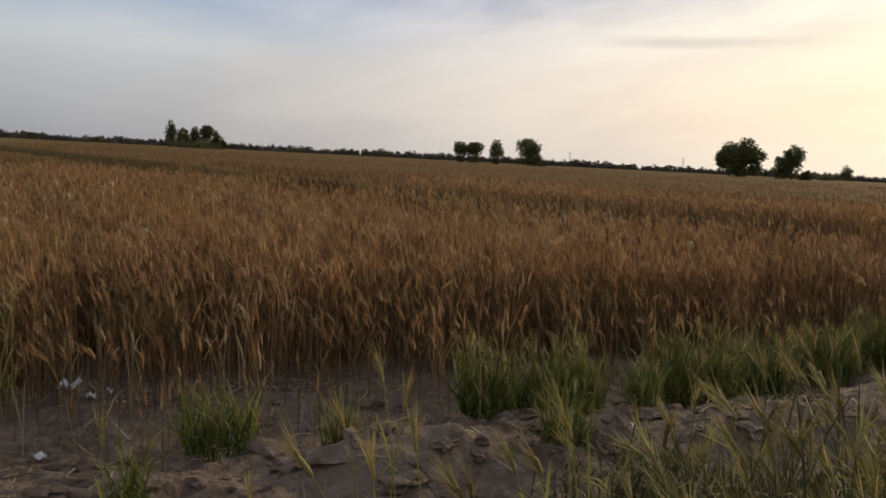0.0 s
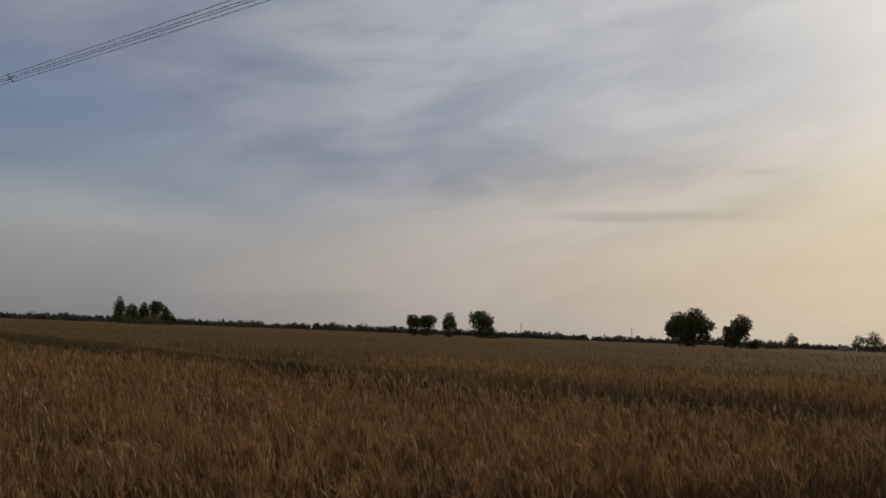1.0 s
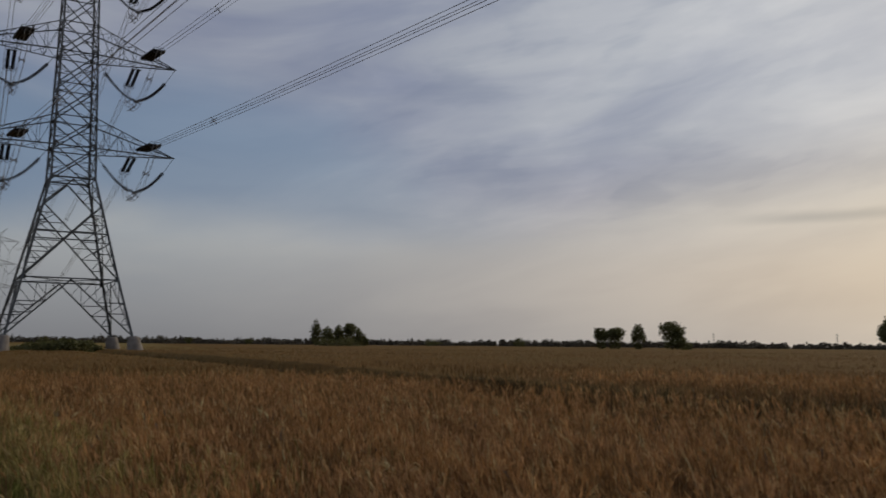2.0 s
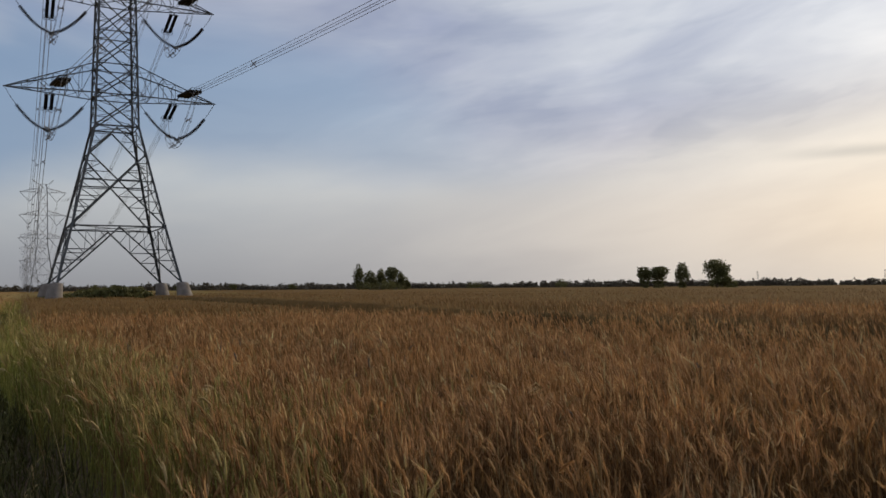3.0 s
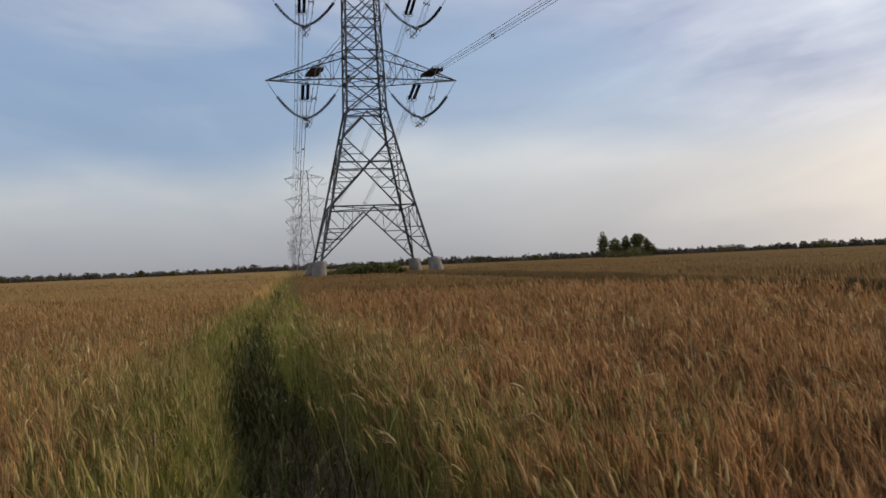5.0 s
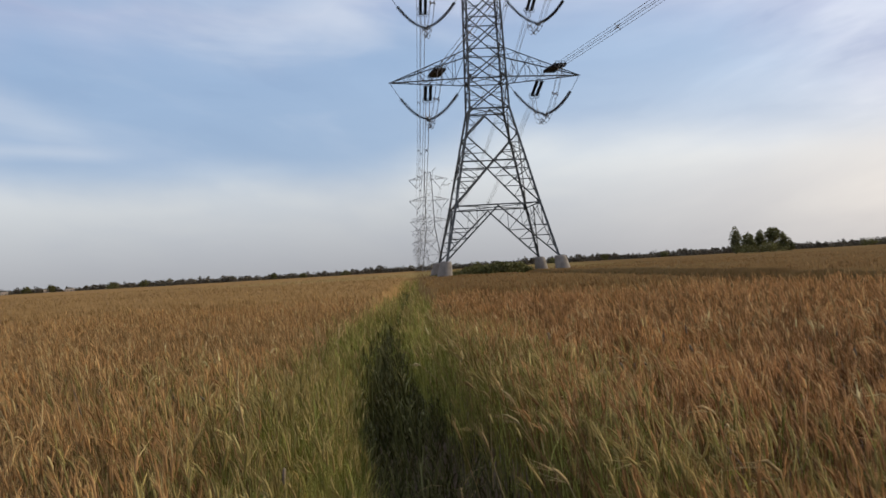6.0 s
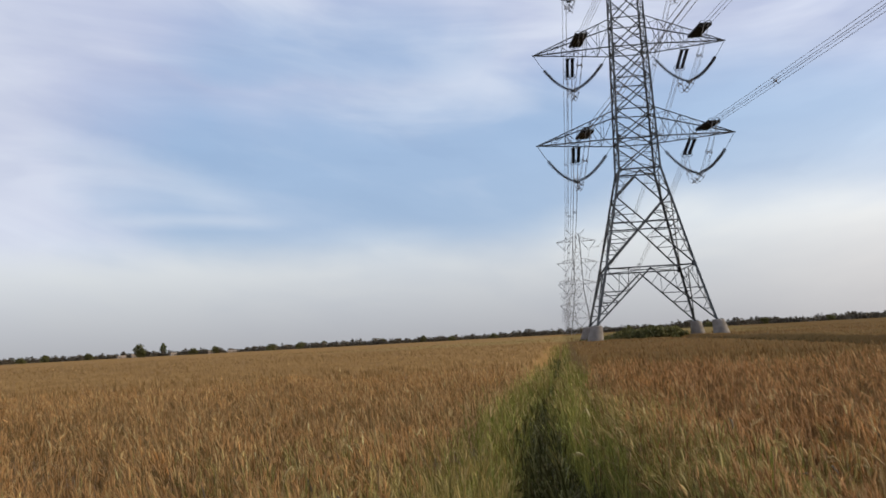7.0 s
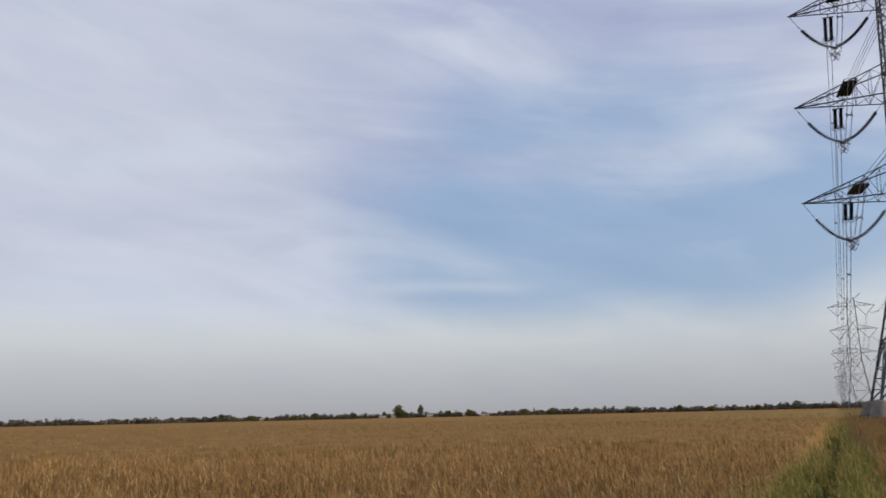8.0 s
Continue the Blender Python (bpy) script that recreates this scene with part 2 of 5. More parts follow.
def soil_build(n):
    p = where(n)
    big = n.noise(p, 0.9, 4.0, 0.6)
    c = n.mix(n.map_range(big, 0.35, 0.7), (0.080, 0.054, 0.036), (0.162, 0.118, 0.084))
    fine = n.noise(p, 14.0, 5.0, 0.65)
    c = n.mix(n.map_range(fine, 0.35, 0.75, 0.0, 0.8), c, (0.23, 0.174, 0.128))
    wobble = n.add("ShaderNodeVectorMath", {0: p, 1: n.add("ShaderNodeVectorMath", {0: n.add("ShaderNodeTexNoise", {"Vector": p, "Scale": 9.0, "Detail": 3.0}).outputs[1], 1: (0.16, 0.16, 0.16)}, operation="MULTIPLY").outputs[0]}, operation="ADD").outputs[0]
    crack = n.add("ShaderNodeTexVoronoi", {"Vector": wobble, "Scale": 3.1}, feature="DISTANCE_TO_EDGE").outputs["Distance"]
    c = n.mix(n.math("MULTIPLY", n.map_range(crack, 0.0, 0.028, 0.6, 0.0), n.map_range(big, 0.55, 0.66)), c, (0.085, 0.062, 0.045))
    h = n.math("ADD", fine, n.math("MULTIPLY", n.map_range(crack, 0.0, 0.03, -0.22, 0.0), n.map_range(big, 0.55, 0.66)))
    finish(n, c, 0.95, height=h, strength=1.0, distance=0.06, spec=0.1)


def canopy_build(n):
    p = where(n)
    stretch = n.add("ShaderNodeMapping", {"Vector": p, "Scale": (1.0, 1.0, 0.25)}).outputs[0]
    a = n.noise(stretch, 0.05, 4.0, 0.6)
    b = n.noise(stretch, 1.3, 4.0, 0.65)
    d = n.noise(stretch, 9.0, 3.0, 0.6)
    # right-hand plot darkened to imitate shadowed stalk sides seen towards the sun
    c = n.mix(n.map_range(a, 0.35, 0.65), (0.135, 0.077, 0.027), (0.125, 0.083, 0.029))
    c = n.mix(n.map_range(b, 0.35, 0.7, 0.0, 0.6), c, (0.18, 0.112, 0.042))
    side = n.add("ShaderNodeVectorMath", {0: p, 1: PLOT_N}, operation="DOT_PRODUCT").outputs["Value"]
    tan = n.mix(n.map_range(b, 0.35, 0.7), (0.215, 0.128, 0.047), (0.31, 0.195, 0.078))
    c = n.mix(n.map_range(side, PLOT_D - 1.0, PLOT_D + 2.0), tan, c)
    c = n.mix(n.map_range(d, 0.4, 0.75, 0.0, 0.5), c, n.mix(1.0, c, (0.5, 0.48, 0.45), "MULTIPLY"))
    xyz = n.add("ShaderNodeSeparateXYZ", {0: p})
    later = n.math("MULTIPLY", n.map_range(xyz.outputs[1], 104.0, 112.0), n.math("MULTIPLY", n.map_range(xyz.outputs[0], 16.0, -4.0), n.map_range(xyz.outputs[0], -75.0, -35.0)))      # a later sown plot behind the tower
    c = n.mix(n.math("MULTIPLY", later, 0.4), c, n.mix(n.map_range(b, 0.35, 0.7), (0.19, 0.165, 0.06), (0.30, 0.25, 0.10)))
    finish(n, c, 0.9, height=n.math("ADD", n.math("MULTIPLY", b, 0.6), d), strength=0.6, distance=0.2, spec=0.02)


def steel_build(n):
    p = where(n)
    obj = n.add("ShaderNodeObjectInfo").outputs["Random"]
    c = n.mix(obj, (0.046, 0.053, 0.056), (0.100, 0.109, 0.113))
    stain = n.noise(p, 1.7, 5.0, 0.65)
    c = n.mix(n.map_range(stain, 0.5, 0.75, 0.0, 0.5), c, (0.09, 0.073, 0.055))
    finish(n, c, n.map_range(stain, 0.3, 0.7, 0.55, 0.8), 0.15, height=n.noise(p, 25.0, 3.0), strength=0.15, distance=0.005)


# palest steel, its base colour standing in for haze over the farthest towers
def pale_steel_build(n):
    finish(n, n.mix(n.noise(where(n), 0.8), (0.36, 0.35, 0.33), (0.46, 0.45, 0.43)), 0.7, 0.1)


# paler than the near tower's steel; distance haze put into the colour
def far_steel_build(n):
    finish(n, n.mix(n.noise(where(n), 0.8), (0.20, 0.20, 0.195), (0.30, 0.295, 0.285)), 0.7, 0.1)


def concrete_build(n):
    p = where(n)
    a = n.noise(p, 1.4, 5.0, 0.65)
    c = n.mix(n.map_range(a, 0.3, 0.7), (0.14, 0.127, 0.115), (0.22, 0.202, 0.183))
    b = n.noise(p, 16.0, 4.0, 0.6)
    c = n.mix(n.map_range(b, 0.5, 0.8, 0.0, 0.5), c, (0.15, 0.138, 0.124))
    finish(n, c, 0.9, height=b, strength=0.4, distance=0.02)


def porcelain_build(n):
    r = n.add("ShaderNodeNewGeometry").outputs["Random Per Island"]
    finish(n, n.mix(r, (0.006, 0.006, 0.008), (0.011, 0.011, 0.014)), 0.45, spec=0.2)


def wire_build(n):
    finish(n, n.mix(n.noise(where(n), 0.6), (0.13, 0.13, 0.135), (0.22, 0.22, 0.225)), 0.5, 0.5)


def bark_build(n):
    p = where(n)
    a = n.noise(n.add("ShaderNodeMapping", {"Vector": p, "Scale": (3, 3, 0.7)}).outputs[0], 2.5, 5.0, 0.65)
    finish(n, n.mix(a, (0.06, 0.045, 0.032), (0.17, 0.135, 0.10)), 0.95, height=a, strength=0.7, distance=0.06)


def plaster_build(n):
    p = where(n)
    a = n.noise(p, 0.5, 5.0, 0.65)
    r = n.add("ShaderNodeObjectInfo").outputs["Random"]
    c = n.mix(r, (0.26, 0.20, 0.15), (0.48, 0.45, 0.41))
    finish(n, n.mix(n.map_range(a, 0.4, 0.7, 0.0, 0.5), c, (0.36, 0.31, 0.26)), 0.9, height=a, strength=0.2)


def dark_build(n):
    finish(n, n.mix(n.noise(where(n), 3.0), (0.03, 0.028, 0.025), (0.06, 0.055, 0.05)), 0.6)


def litter_build(n):
    finish(n, n.mix(n.noise(where(n), 30.0), (0.52, 0.51, 0.48), (0.66, 0.65, 0.62)), 0.6)


m_soil = material("dry_soil", soil_build)
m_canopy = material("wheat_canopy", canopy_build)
m_steel = material("galvanised_steel", steel_build)
m_pale_steel = material("haze_pale_steel", pale_steel_build)
m_far_steel = material("hazed_far_steel", far_steel_build)
m_concrete = material("concrete", concrete_build)
m_porcelain = material("brown_insulator", porcelain_build)
m_wire = material("aluminium_conductor", wire_build)
m_bark = material("bark", bark_build)
m_plaster = material("plaster", plaster_build)
m_dark = material("dark_opening", dark_build)
m_litter = material("white_litter", litter_build)


# ---- building helpers ----
def mesh_object(name, verts, faces, mats, parent=None, label="", smooth=False, index=None):
    me = bpy.data.meshes.new(name)
    me.from_pydata(verts, [], faces)
    for m in mats if isinstance(mats, (list, tuple)) else [mats]:
        me.materials.append(m)
    if index is not None:
        me.polygons.foreach_set("material_index", index)
    if smooth:
        me.polygons.foreach_set("use_smooth", [True] * len(me.polygons))
    me.update()
    ob = new(name, me)
    if parent is not None:
        ob.parent = parent
    if label:
        tagged(ob, label)
    return ob


def thing(name, m, label, category, group="", kind=""):
    e = new(name)
    e.matrix_world = m
    return tagged(e, label, category, group, kind)


class Shape:
    """Collects verts and faces of one mesh."""
    def __init__(self):
        self.v, self.f = [], []

    def angle_bar(self, p, q, size, thick=None, inward=(0, 0, 0)):
        """A steel angle of L section from p to q, its corner turned away from the point inward."""
        p, q = Vector(p), Vector(q)
        d = (q - p).normalized()
        out = ((p + q) / 2 - Vector(inward))
        out = out - d * out.dot(d)
        if out.length < 1e-4:
            out = d.orthogonal()
        out.normalize()
        s = d.cross(out)
        a, b = (out + s).normalized(), (out - s).normalized()
        t = thick or size * 0.14
        ring = [Vector((0, 0, 0)), -a * size, -a * size - b * t, -a * t - b * t, -a * t - b * size, -b * size]
        mid = (a + b) * size * 0.35
        k = len(self.v)
        for e in (p, q):
            self.v += [tuple(e + mid + r) for r in ring]
        for i in range(6):
            j = (i + 1) % 6
            self.f.append((k + i, k + j, k + 6 + j, k + 6 + i))
        self.f += [(k, k + 3, k + 2, k + 1), (k, k + 5, k + 4, k + 3), (k + 6, k + 7, k + 8, k + 9), (k + 6, k + 9, k + 10, k + 11)]

    def tube(self, points, radii, sides=8, caps=True):
        pts = [Vector(p) for p in points]
        k0 = len(self.v)
        ref = None
        for i, p in enumerate(pts):
            d = (pts[min(i + 1, len(pts) - 1)] - pts[max(i - 1, 0)]).normalized()
            a = d.orthogonal().normalized() if ref is None else (ref - d * ref.dot(d)).normalized()
            ref = a
            b = d.cross(a)
            r = radii[i] if isinstance(radii, (list, tuple)) else radii
            for s in range(sides):
                t = 2 * math.pi * s / sides
                self.v.append(tuple(p + a * (r * math.cos(t)) + b * (r * math.sin(t))))
        for i in range(len(pts) - 1):
            for s in range(sides):
                t = (s + 1) % sides
                a = k0 + i * sides
                self.f.append((a + s, a + t, a + sides + t, a + sides + s))
        if caps:
            self.f.append(tuple(k0 + s for s in reversed(range(sides))))
            e = k0 + (len(pts) - 1) * sides
            self.f.append(tuple(e + s for s in range(sides)))

    def box(self, c, sx, sy, sz, m=None):
        k = len(self.v)
        for z in (-1, 1):
            for x, y in ((-1, -1), (1, -1), (1, 1), (-1, 1)):
                p = Vector((x * sx / 2, y * sy / 2, z * sz / 2))
                p = (m @ p if m else p) + Vector(c)
                self.v.append(tuple(p))
        for q in ((0, 3, 2, 1), (4, 5, 6, 7), (0, 1, 5, 4), (1, 2, 6, 5), (2, 3, 7, 6), (3, 0, 4, 7)):
            self.f.append(tuple(k + i for i in q))

    def obj(self, name, mat, parent=None, label="", smooth=False):
        return mesh_object(name, self.v, self.f, mat, parent, label, smooth)


def bar(name, p, q, size, parent, inward, mat=None):
    s = Shape()
    s.angle_bar(p, q, size, None, inward)
    return s.obj(name, mat or m_steel, parent)


# ---- lie of the land ----
STRIP_AZ = radians(9.6)              # the weedy ditch runs away from the camera, a little to the left
strip_u = np.array([-math.sin(STRIP_AZ), math.cos(STRIP_AZ)])
strip_n = np.array([math.cos(STRIP_AZ), math.sin(STRIP_AZ)])
STRIP_P = np.array([-1.95, 7.0])
EDGE_Y = 6.05                        # where the crop begins


def bend(y):
    """How far the ditch swings off its straight line."""
    return 0.36 * np.clip((12.0 - y) / 5.0, 0, 1.3) - 0.22 * np.exp(-((y - 18.7) / 5.0) ** 2)


def strip_xy(a, s):
    """The place a metres to the right of the ditch's middle line, s metres along it."""
    y = STRIP_P[1] + strip_n[1] * a + strip_u[1] * (s - 7.0)
    return STRIP_P[0] + strip_n[0] * a + strip_u[0] * (s - 7.0) + bend(y), y


def across(x, y):
    """Metres to the right of the ditch's middle line."""
    return (x - bend(y) - STRIP_P[0]) * strip_n[0] + (y - STRIP_P[1]) * strip_n[1]


def furrow_off(s):
    """Metres from the ditch to the second furrow, s metres along; the two draw together."""
    return np.interp(s, [6, 15, 26, 45, 120], [14.2, 13.8, 12.8, 12.2, 12.0])


def beyond_furrow(x, y):
    """Metres to the right of the second furrow's middle line."""
    return across(x, y) - furrow_off(7.0 + (x - STRIP_P[0]) * strip_u[0] + (y - STRIP_P[1]) * strip_u[1])


def meander(x, y):
    """The ditch bends a little and its banks are broken."""
    return 0.10 * wave(x * 0.2, y, 0.55, 7.0) + 0.07 * wave(x, y, 2.9, 8.0)


def wave(x, y, s, seed=0.0):
    """A cheap smooth wobble between about -1 and 1."""
    return (np.sin(x * s + 1.3 * np.sin(y * s * 0.7 + seed) + seed * 2.1) + np.sin(y * s * 1.13 + 1.7 * np.sin(x * s * 0.6 - seed) + seed)
            + 0.6 * np.sin((x + y) * s * 2.3 + seed * 3.7) + 0.4 * np.sin((x - 1.7 * y) * s * 3.9 + seed)) / 3.0


def land(x, y):
    """Height of the soil."""
    x, y = np.asarray(x, float), np.asarray(y, float)
    near = np.exp(-np.clip(np.hypot(x, y - 4) - 14, 0, None) / 10)
    z = 0.03 * wave(x, y, 0.9) + 0.02 * wave(x, y, 3.1, 1.0)
    clods = np.clip(wave(x, y, 6.3, 2.0) + 0.7 * wave(x, y, 13.0, 6.0), -0.4, 1.2)
    z = z + near * (0.035 * clods + 0.016 * wave(x, y, 23.0, 3.0) + 0.010 * wave(x, y, 43.0, 5.0))
    a = across(x, y)
    c = a + meander(x, y) - 0.16 * np.interp(y, [9, 19], [1.0, 0.2])
    z = z - 0.30 * np.exp(-np.abs(c / np.interp(y, [9, 19], [0.62, 0.45])) ** 4) * np.clip((y - 5.3) / 1.2, 0, 1) * np.interp(y, [9, 17], [1.0, 0.25]) + 0.05 * np.exp(-((np.abs(a) - 0.7) / 0.3) ** 2)
    crest = 3.72 + 0.12 * wave(x, y * 0, 0.8, 4.0)
    bund = 0.19 * np.exp(-np.abs((y - crest) / 0.40) ** 2.4) * (1 + 0.45 * wave(x, y, 2.2, 5.0) + 0.25 * wave(x, y, 5.1, 1.5)) * np.clip((x + 0.6) / 1.2, 0.25, 1)
    trough = -0.07 * np.exp(-((y - 4.65) / 0.35) ** 2)
    b = beyond_furrow(x, y)
    step = np.clip((b + 0.2) / 1.4, 0, 1)
    plot = 0.13 * step * step * (3 - 2 * step) * np.exp(-(np.clip(b - 2, 0, None) / 14) ** 2) * np.clip((y - 6) / 4, 0, 1)      # the next plot lies a little higher
    return z + bund + trough + plot - 0.10 * np.exp(-(b / 0.5) ** 2)


def stretched(lo, hi, step, far, grow=1.16):
    mid = list(np.arange(lo, hi + step / 2, step))
    s, v, right = step, mid[-1], []
    while v < far:
        s *= grow
        v += s
        right.append(v)
    s, v, left = step, mid[0], []
    while v > -far:
        s *= grow
        v -= s
        left.append(v)
    return np.array(left[::-1] + mid + right)


def sheet(name, xs, ys, zfun, mat, keep=None):
    X, Y = np.meshgrid(xs, ys)
    Z = zfun(X, Y)
    nx = len(xs)
    verts = np.stack([X, Y, Z], -1).reshape(-1, 3)
    i = np.arange(len(ys) - 1)[:, None] * nx + np.arange(nx - 1)
    quads = np.stack([i, i + 1, i + nx + 1, i + nx], -1).reshape(-1, 4)
    if keep is not None:
        c = verts[quads].mean(1)
        quads = quads[keep(c[:, 0], c[:, 1])]
    return quad_mesh(name, verts, quads, mat)


def raw_mesh(name, verts, loops, starts, totals, mats, index=None, smooth=False):
    me = bpy.data.meshes.new(name)
    me.vertices.add(len(verts))
    me.vertices.foreach_set("co", np.ascontiguousarray(verts, np.float32).ravel())
    me.loops.add(len(loops))
    me.loops.foreach_set("vertex_index", np.ascontiguousarray(loops, np.int32))
    me.polygons.add(len(starts))
    me.polygons.foreach_set("loop_start", np.ascontiguousarray(starts, np.int32))
    for m in mats:
        me.materials.append(m)
    if index is not None:
        me.polygons.foreach_set("material_index", np.ascontiguousarray(index, np.int32))
    if smooth:
        me.polygons.foreach_set("use_smooth", np.ones(len(starts), bool))
    me.update(calc_edges=True)
    me.validate()
    return new(name, me)


def quad_mesh(name, verts, quads, mat, smooth=True):
    n = len(quads)
    return raw_mesh(name, verts, quads.ravel(), np.arange(n) * 4, np.full(n, 4), [mat], smooth=smooth)


ground = sheet("ground", stretched(-1.6, 5.6, 0.04, 4600, 1.09), stretched(2.9, 5.2, 0.032, 4600, 1.08), land, m_soil)
tagged(ground, "dry grey-brown cracked field soil with a low bund", "ground", kind="structure")


def canopy_height(x, y):
    """The closed surface of the crop, from where its stalks can no longer be told apart."""
    x, y = np.asarray(x, float), np.asarray(y, float)
    r = np.hypot(x, y)
    top = 0.36 + 0.40 * np.clip((r - 16) / 26, 0, 1)
    top = top + np.clip((r - 8) / 20, 0, 1) * (0.04 * wave(x, y, 1.3, 2.0) + 0.03 * wave(x, y, 3.7, 4.0) + 0.05 * wave(x, y, 0.09, 9.0))
    a = across(x, y)
    top = top - 0.5 * np.exp(-(a / 0.55) ** 2) - 0.62 * np.exp(-np.abs(beyond_furrow(x, y) / 1.15) ** 8) + (land(x, y) - 0.3 * land(x, y)) * (np.abs(beyond_furrow(x, y) - 6) < 14)
    rise = np.clip((y - 15.0) / 6.0, 0, 1)
    return land(x, y) * 0.3 - 0.3 + (top + 0.3) * rise


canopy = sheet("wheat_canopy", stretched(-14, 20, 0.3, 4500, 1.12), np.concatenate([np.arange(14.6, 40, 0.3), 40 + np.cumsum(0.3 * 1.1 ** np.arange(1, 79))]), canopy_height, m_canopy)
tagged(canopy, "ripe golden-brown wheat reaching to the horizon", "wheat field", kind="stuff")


# ---- the tension tower ----
TOWER_AT, TOWER_TURN = (-8.41, 101.18), 11.75
FOOT, BELT, KNEE, WAIST = 2.31, 8.0, 15.7, 18.6
ARMS = (22.19, 32.35, 42.50)
REACH = (10.48, 10.28, 10.02)
ROOT_UP = 2.95                        # depth of a crossarm where it meets the body
PEAK = 49.5


def half(z):
    """Half the tower's width at a height."""
    return float(np.interp(z, [0, FOOT, BELT, WAIST, 32.35, 46, PEAK], [6.4, 5.86, 4.50, 2.17, 1.82, 1.5, 0.25]))


def corner(sx, sy, z):
    return Vector((sx * half(z), sy * half(z), z))


def lattice_tower(m, label, group=""):
    t = thing("transmission_tower", m, label, "pylon", group)
    signs = ((-1, -1), (1, -1), (1, 1), (-1, 1))
    for sx, sy in signs:
        s = Shape()
        for a, b, size in ((FOOT - 0.3, BELT, 0.25), (BELT, WAIST, 0.23), (WAIST, 32.35, 0.20), (32.35, 46, 0.18), (46, PEAK, 0.14)):
            s.angle_bar(corner(sx, sy, a), corner(sx, sy, b), size, None, (0, 0, (a + b) / 2))
        s.obj("leg", m_steel, t)
        # splice and gusset plates where the bracing meets the leg
        for z, w in ((BELT, 0.45), (KNEE, 0.34), (WAIST, 0.38), (ARMS[0], 0.42), (ARMS[0] + ROOT_UP, 0.32), (ARMS[1], 0.38), (ARMS[1] + ROOT_UP, 0.28), (ARMS[2], 0.32)):
            c = corner(sx, sy, z)
            g = Shape()
            g.box(c + Vector((-sx * w * 0.3, sy * 0.03, 0)), w, 0.025, w * 0.9)
            g.box(c + Vector((sx * 0.03, -sy * w * 0.3, 0)), 0.025, w, w * 0.9)
            g.obj("gusset_plate", m_steel, t)
    for k in range(4):
        (ax, ay), (bx, by) = signs[k], signs[(k + 1) % 4]

        def face(u, z):
            """A point of this face: u from -1 at one leg to 1 at the other."""
            return corner(ax, ay, z).lerp(corner(bx, by, z), (u + 1) / 2)

        def brace(name, u1, z1, u2, z2, size):
            p, q = face(u1, z1), face(u2, z2)
            bar(name, p, q, size, t, (0, 0, (z1 + z2) / 2))

        # feet to belt
        brace("belt_beam", -1, BELT, 1, BELT, 0.10)
        for s in (-1, 1):
            brace("main_brace", 0, BELT - 0.1, s * 0.98, FOOT + 0.15, 0.12)
            # the leg's stiffening ladder
            def on_k(f):
                p = face(0, BELT - 0.1).lerp(face(s * 0.98, FOOT + 0.12), f)
                return p
            def on_leg(z):
                return face(s, z)
            zs = [BELT, 6.7, 5.3, 3.9]
            fs = [0.22, 0.42, 0.62, 0.82]
            sub = Shape()
            for z, f in zip(zs[1:], fs[1:]):
                p = on_k(f)
                sub.angle_bar(on_leg(p.z), p, 0.065, None, (0, 0, p.z))
            for (z1, f1) in ((BELT, 0.42), (5.62, 0.42), (5.62, 0.62), (4.48, 0.62), (4.48, 0.82)):
                sub.angle_bar(on_leg(z1), on_k(f1), 0.065, None, (0, 0, z1))
            sub.angle_bar(face(s * 0.5, BELT), on_k(0.42), 0.048, None, (0, 0, 7))
            sub.angle_bar(face(s * 0.5, BELT), on_k(0.22), 0.048, None, (0, 0, 7))
            tagged(sub.obj("leg_lacing", m_steel, t), kind="stuff")
        # belt to waist: an X under an inverted V
        cross = BELT + (KNEE - BELT) * half(BELT) / (half(BELT) + half(KNEE))
        for s in (-1, 1):
            brace("main_brace", s, BELT, -s, KNEE, 0.12)
            brace("main_brace", s, KNEE, 0, WAIST - 0.15, 0.12)
            sub = Shape()
            low = lambda f: face(s, BELT).lerp(face(0, cross), f)
            high = lambda f: face(s, KNEE).lerp(face(0, cross), f)
            top = lambda f: face(s, KNEE).lerp(face(0, WAIST - 0.12), f)
            for f in (0.3, 0.55, 0.8):
                p = low(f)
                sub.angle_bar(face(s, p.z), p, 0.065, None, (0, 0, p.z))
            for f1, f2 in ((0.0, 0.3), (0.3, 0.55), (0.55, 0.8)):
                sub.angle_bar(face(s, low(f2).z), low(f1 if f1 else 0.3), 0.065, None, (0, 0, 10))
            for f in (0.35, 0.7):
                p = high(f)
                sub.angle_bar(face(s, p.z), p, 0.065, None, (0, 0, p.z))
                sub.angle_bar(face(s, p.z), high(f - 0.3), 0.065, None, (0, 0, p.z))
            sub.angle_bar(face(s, high(0.7).z), face(s * 0.62, cross), 0.065, None, (0, 0, 13))
            sub.angle_bar(face(s * 0.62, cross), low(0.8), 0.048, None, (0, 0, 13))
            for f in (0.35, 0.7):
                p = top(f)
                sub.angle_bar(face(s, p.z), p, 0.048, None, (0, 0, p.z))
                sub.angle_bar(face(s, top(f).z), top(f - 0.3), 0.048, None, (0, 0, p.z))
            tagged(sub.obj("leg_lacing", m_steel, t), kind="stuff")
        brace("cross_beam", -1, cross, 1, cross, 0.10)
        brace("waist_beam", -1, WAIST, 1, WAIST, 0.12)
        # body panels
        zs = [WAIST, ARMS[0] - 0.25, ARMS[0] + ROOT_UP]
        for lo, hi in ((ARMS[0] + ROOT_UP, ARMS[1] - 0.25), (ARMS[1] + ROOT_UP, ARMS[2] - 0.25)):
            zs += [lo + (hi - lo) / 2, hi, hi + 0.25 + ROOT_UP]
        zs += [47.5, PEAK]
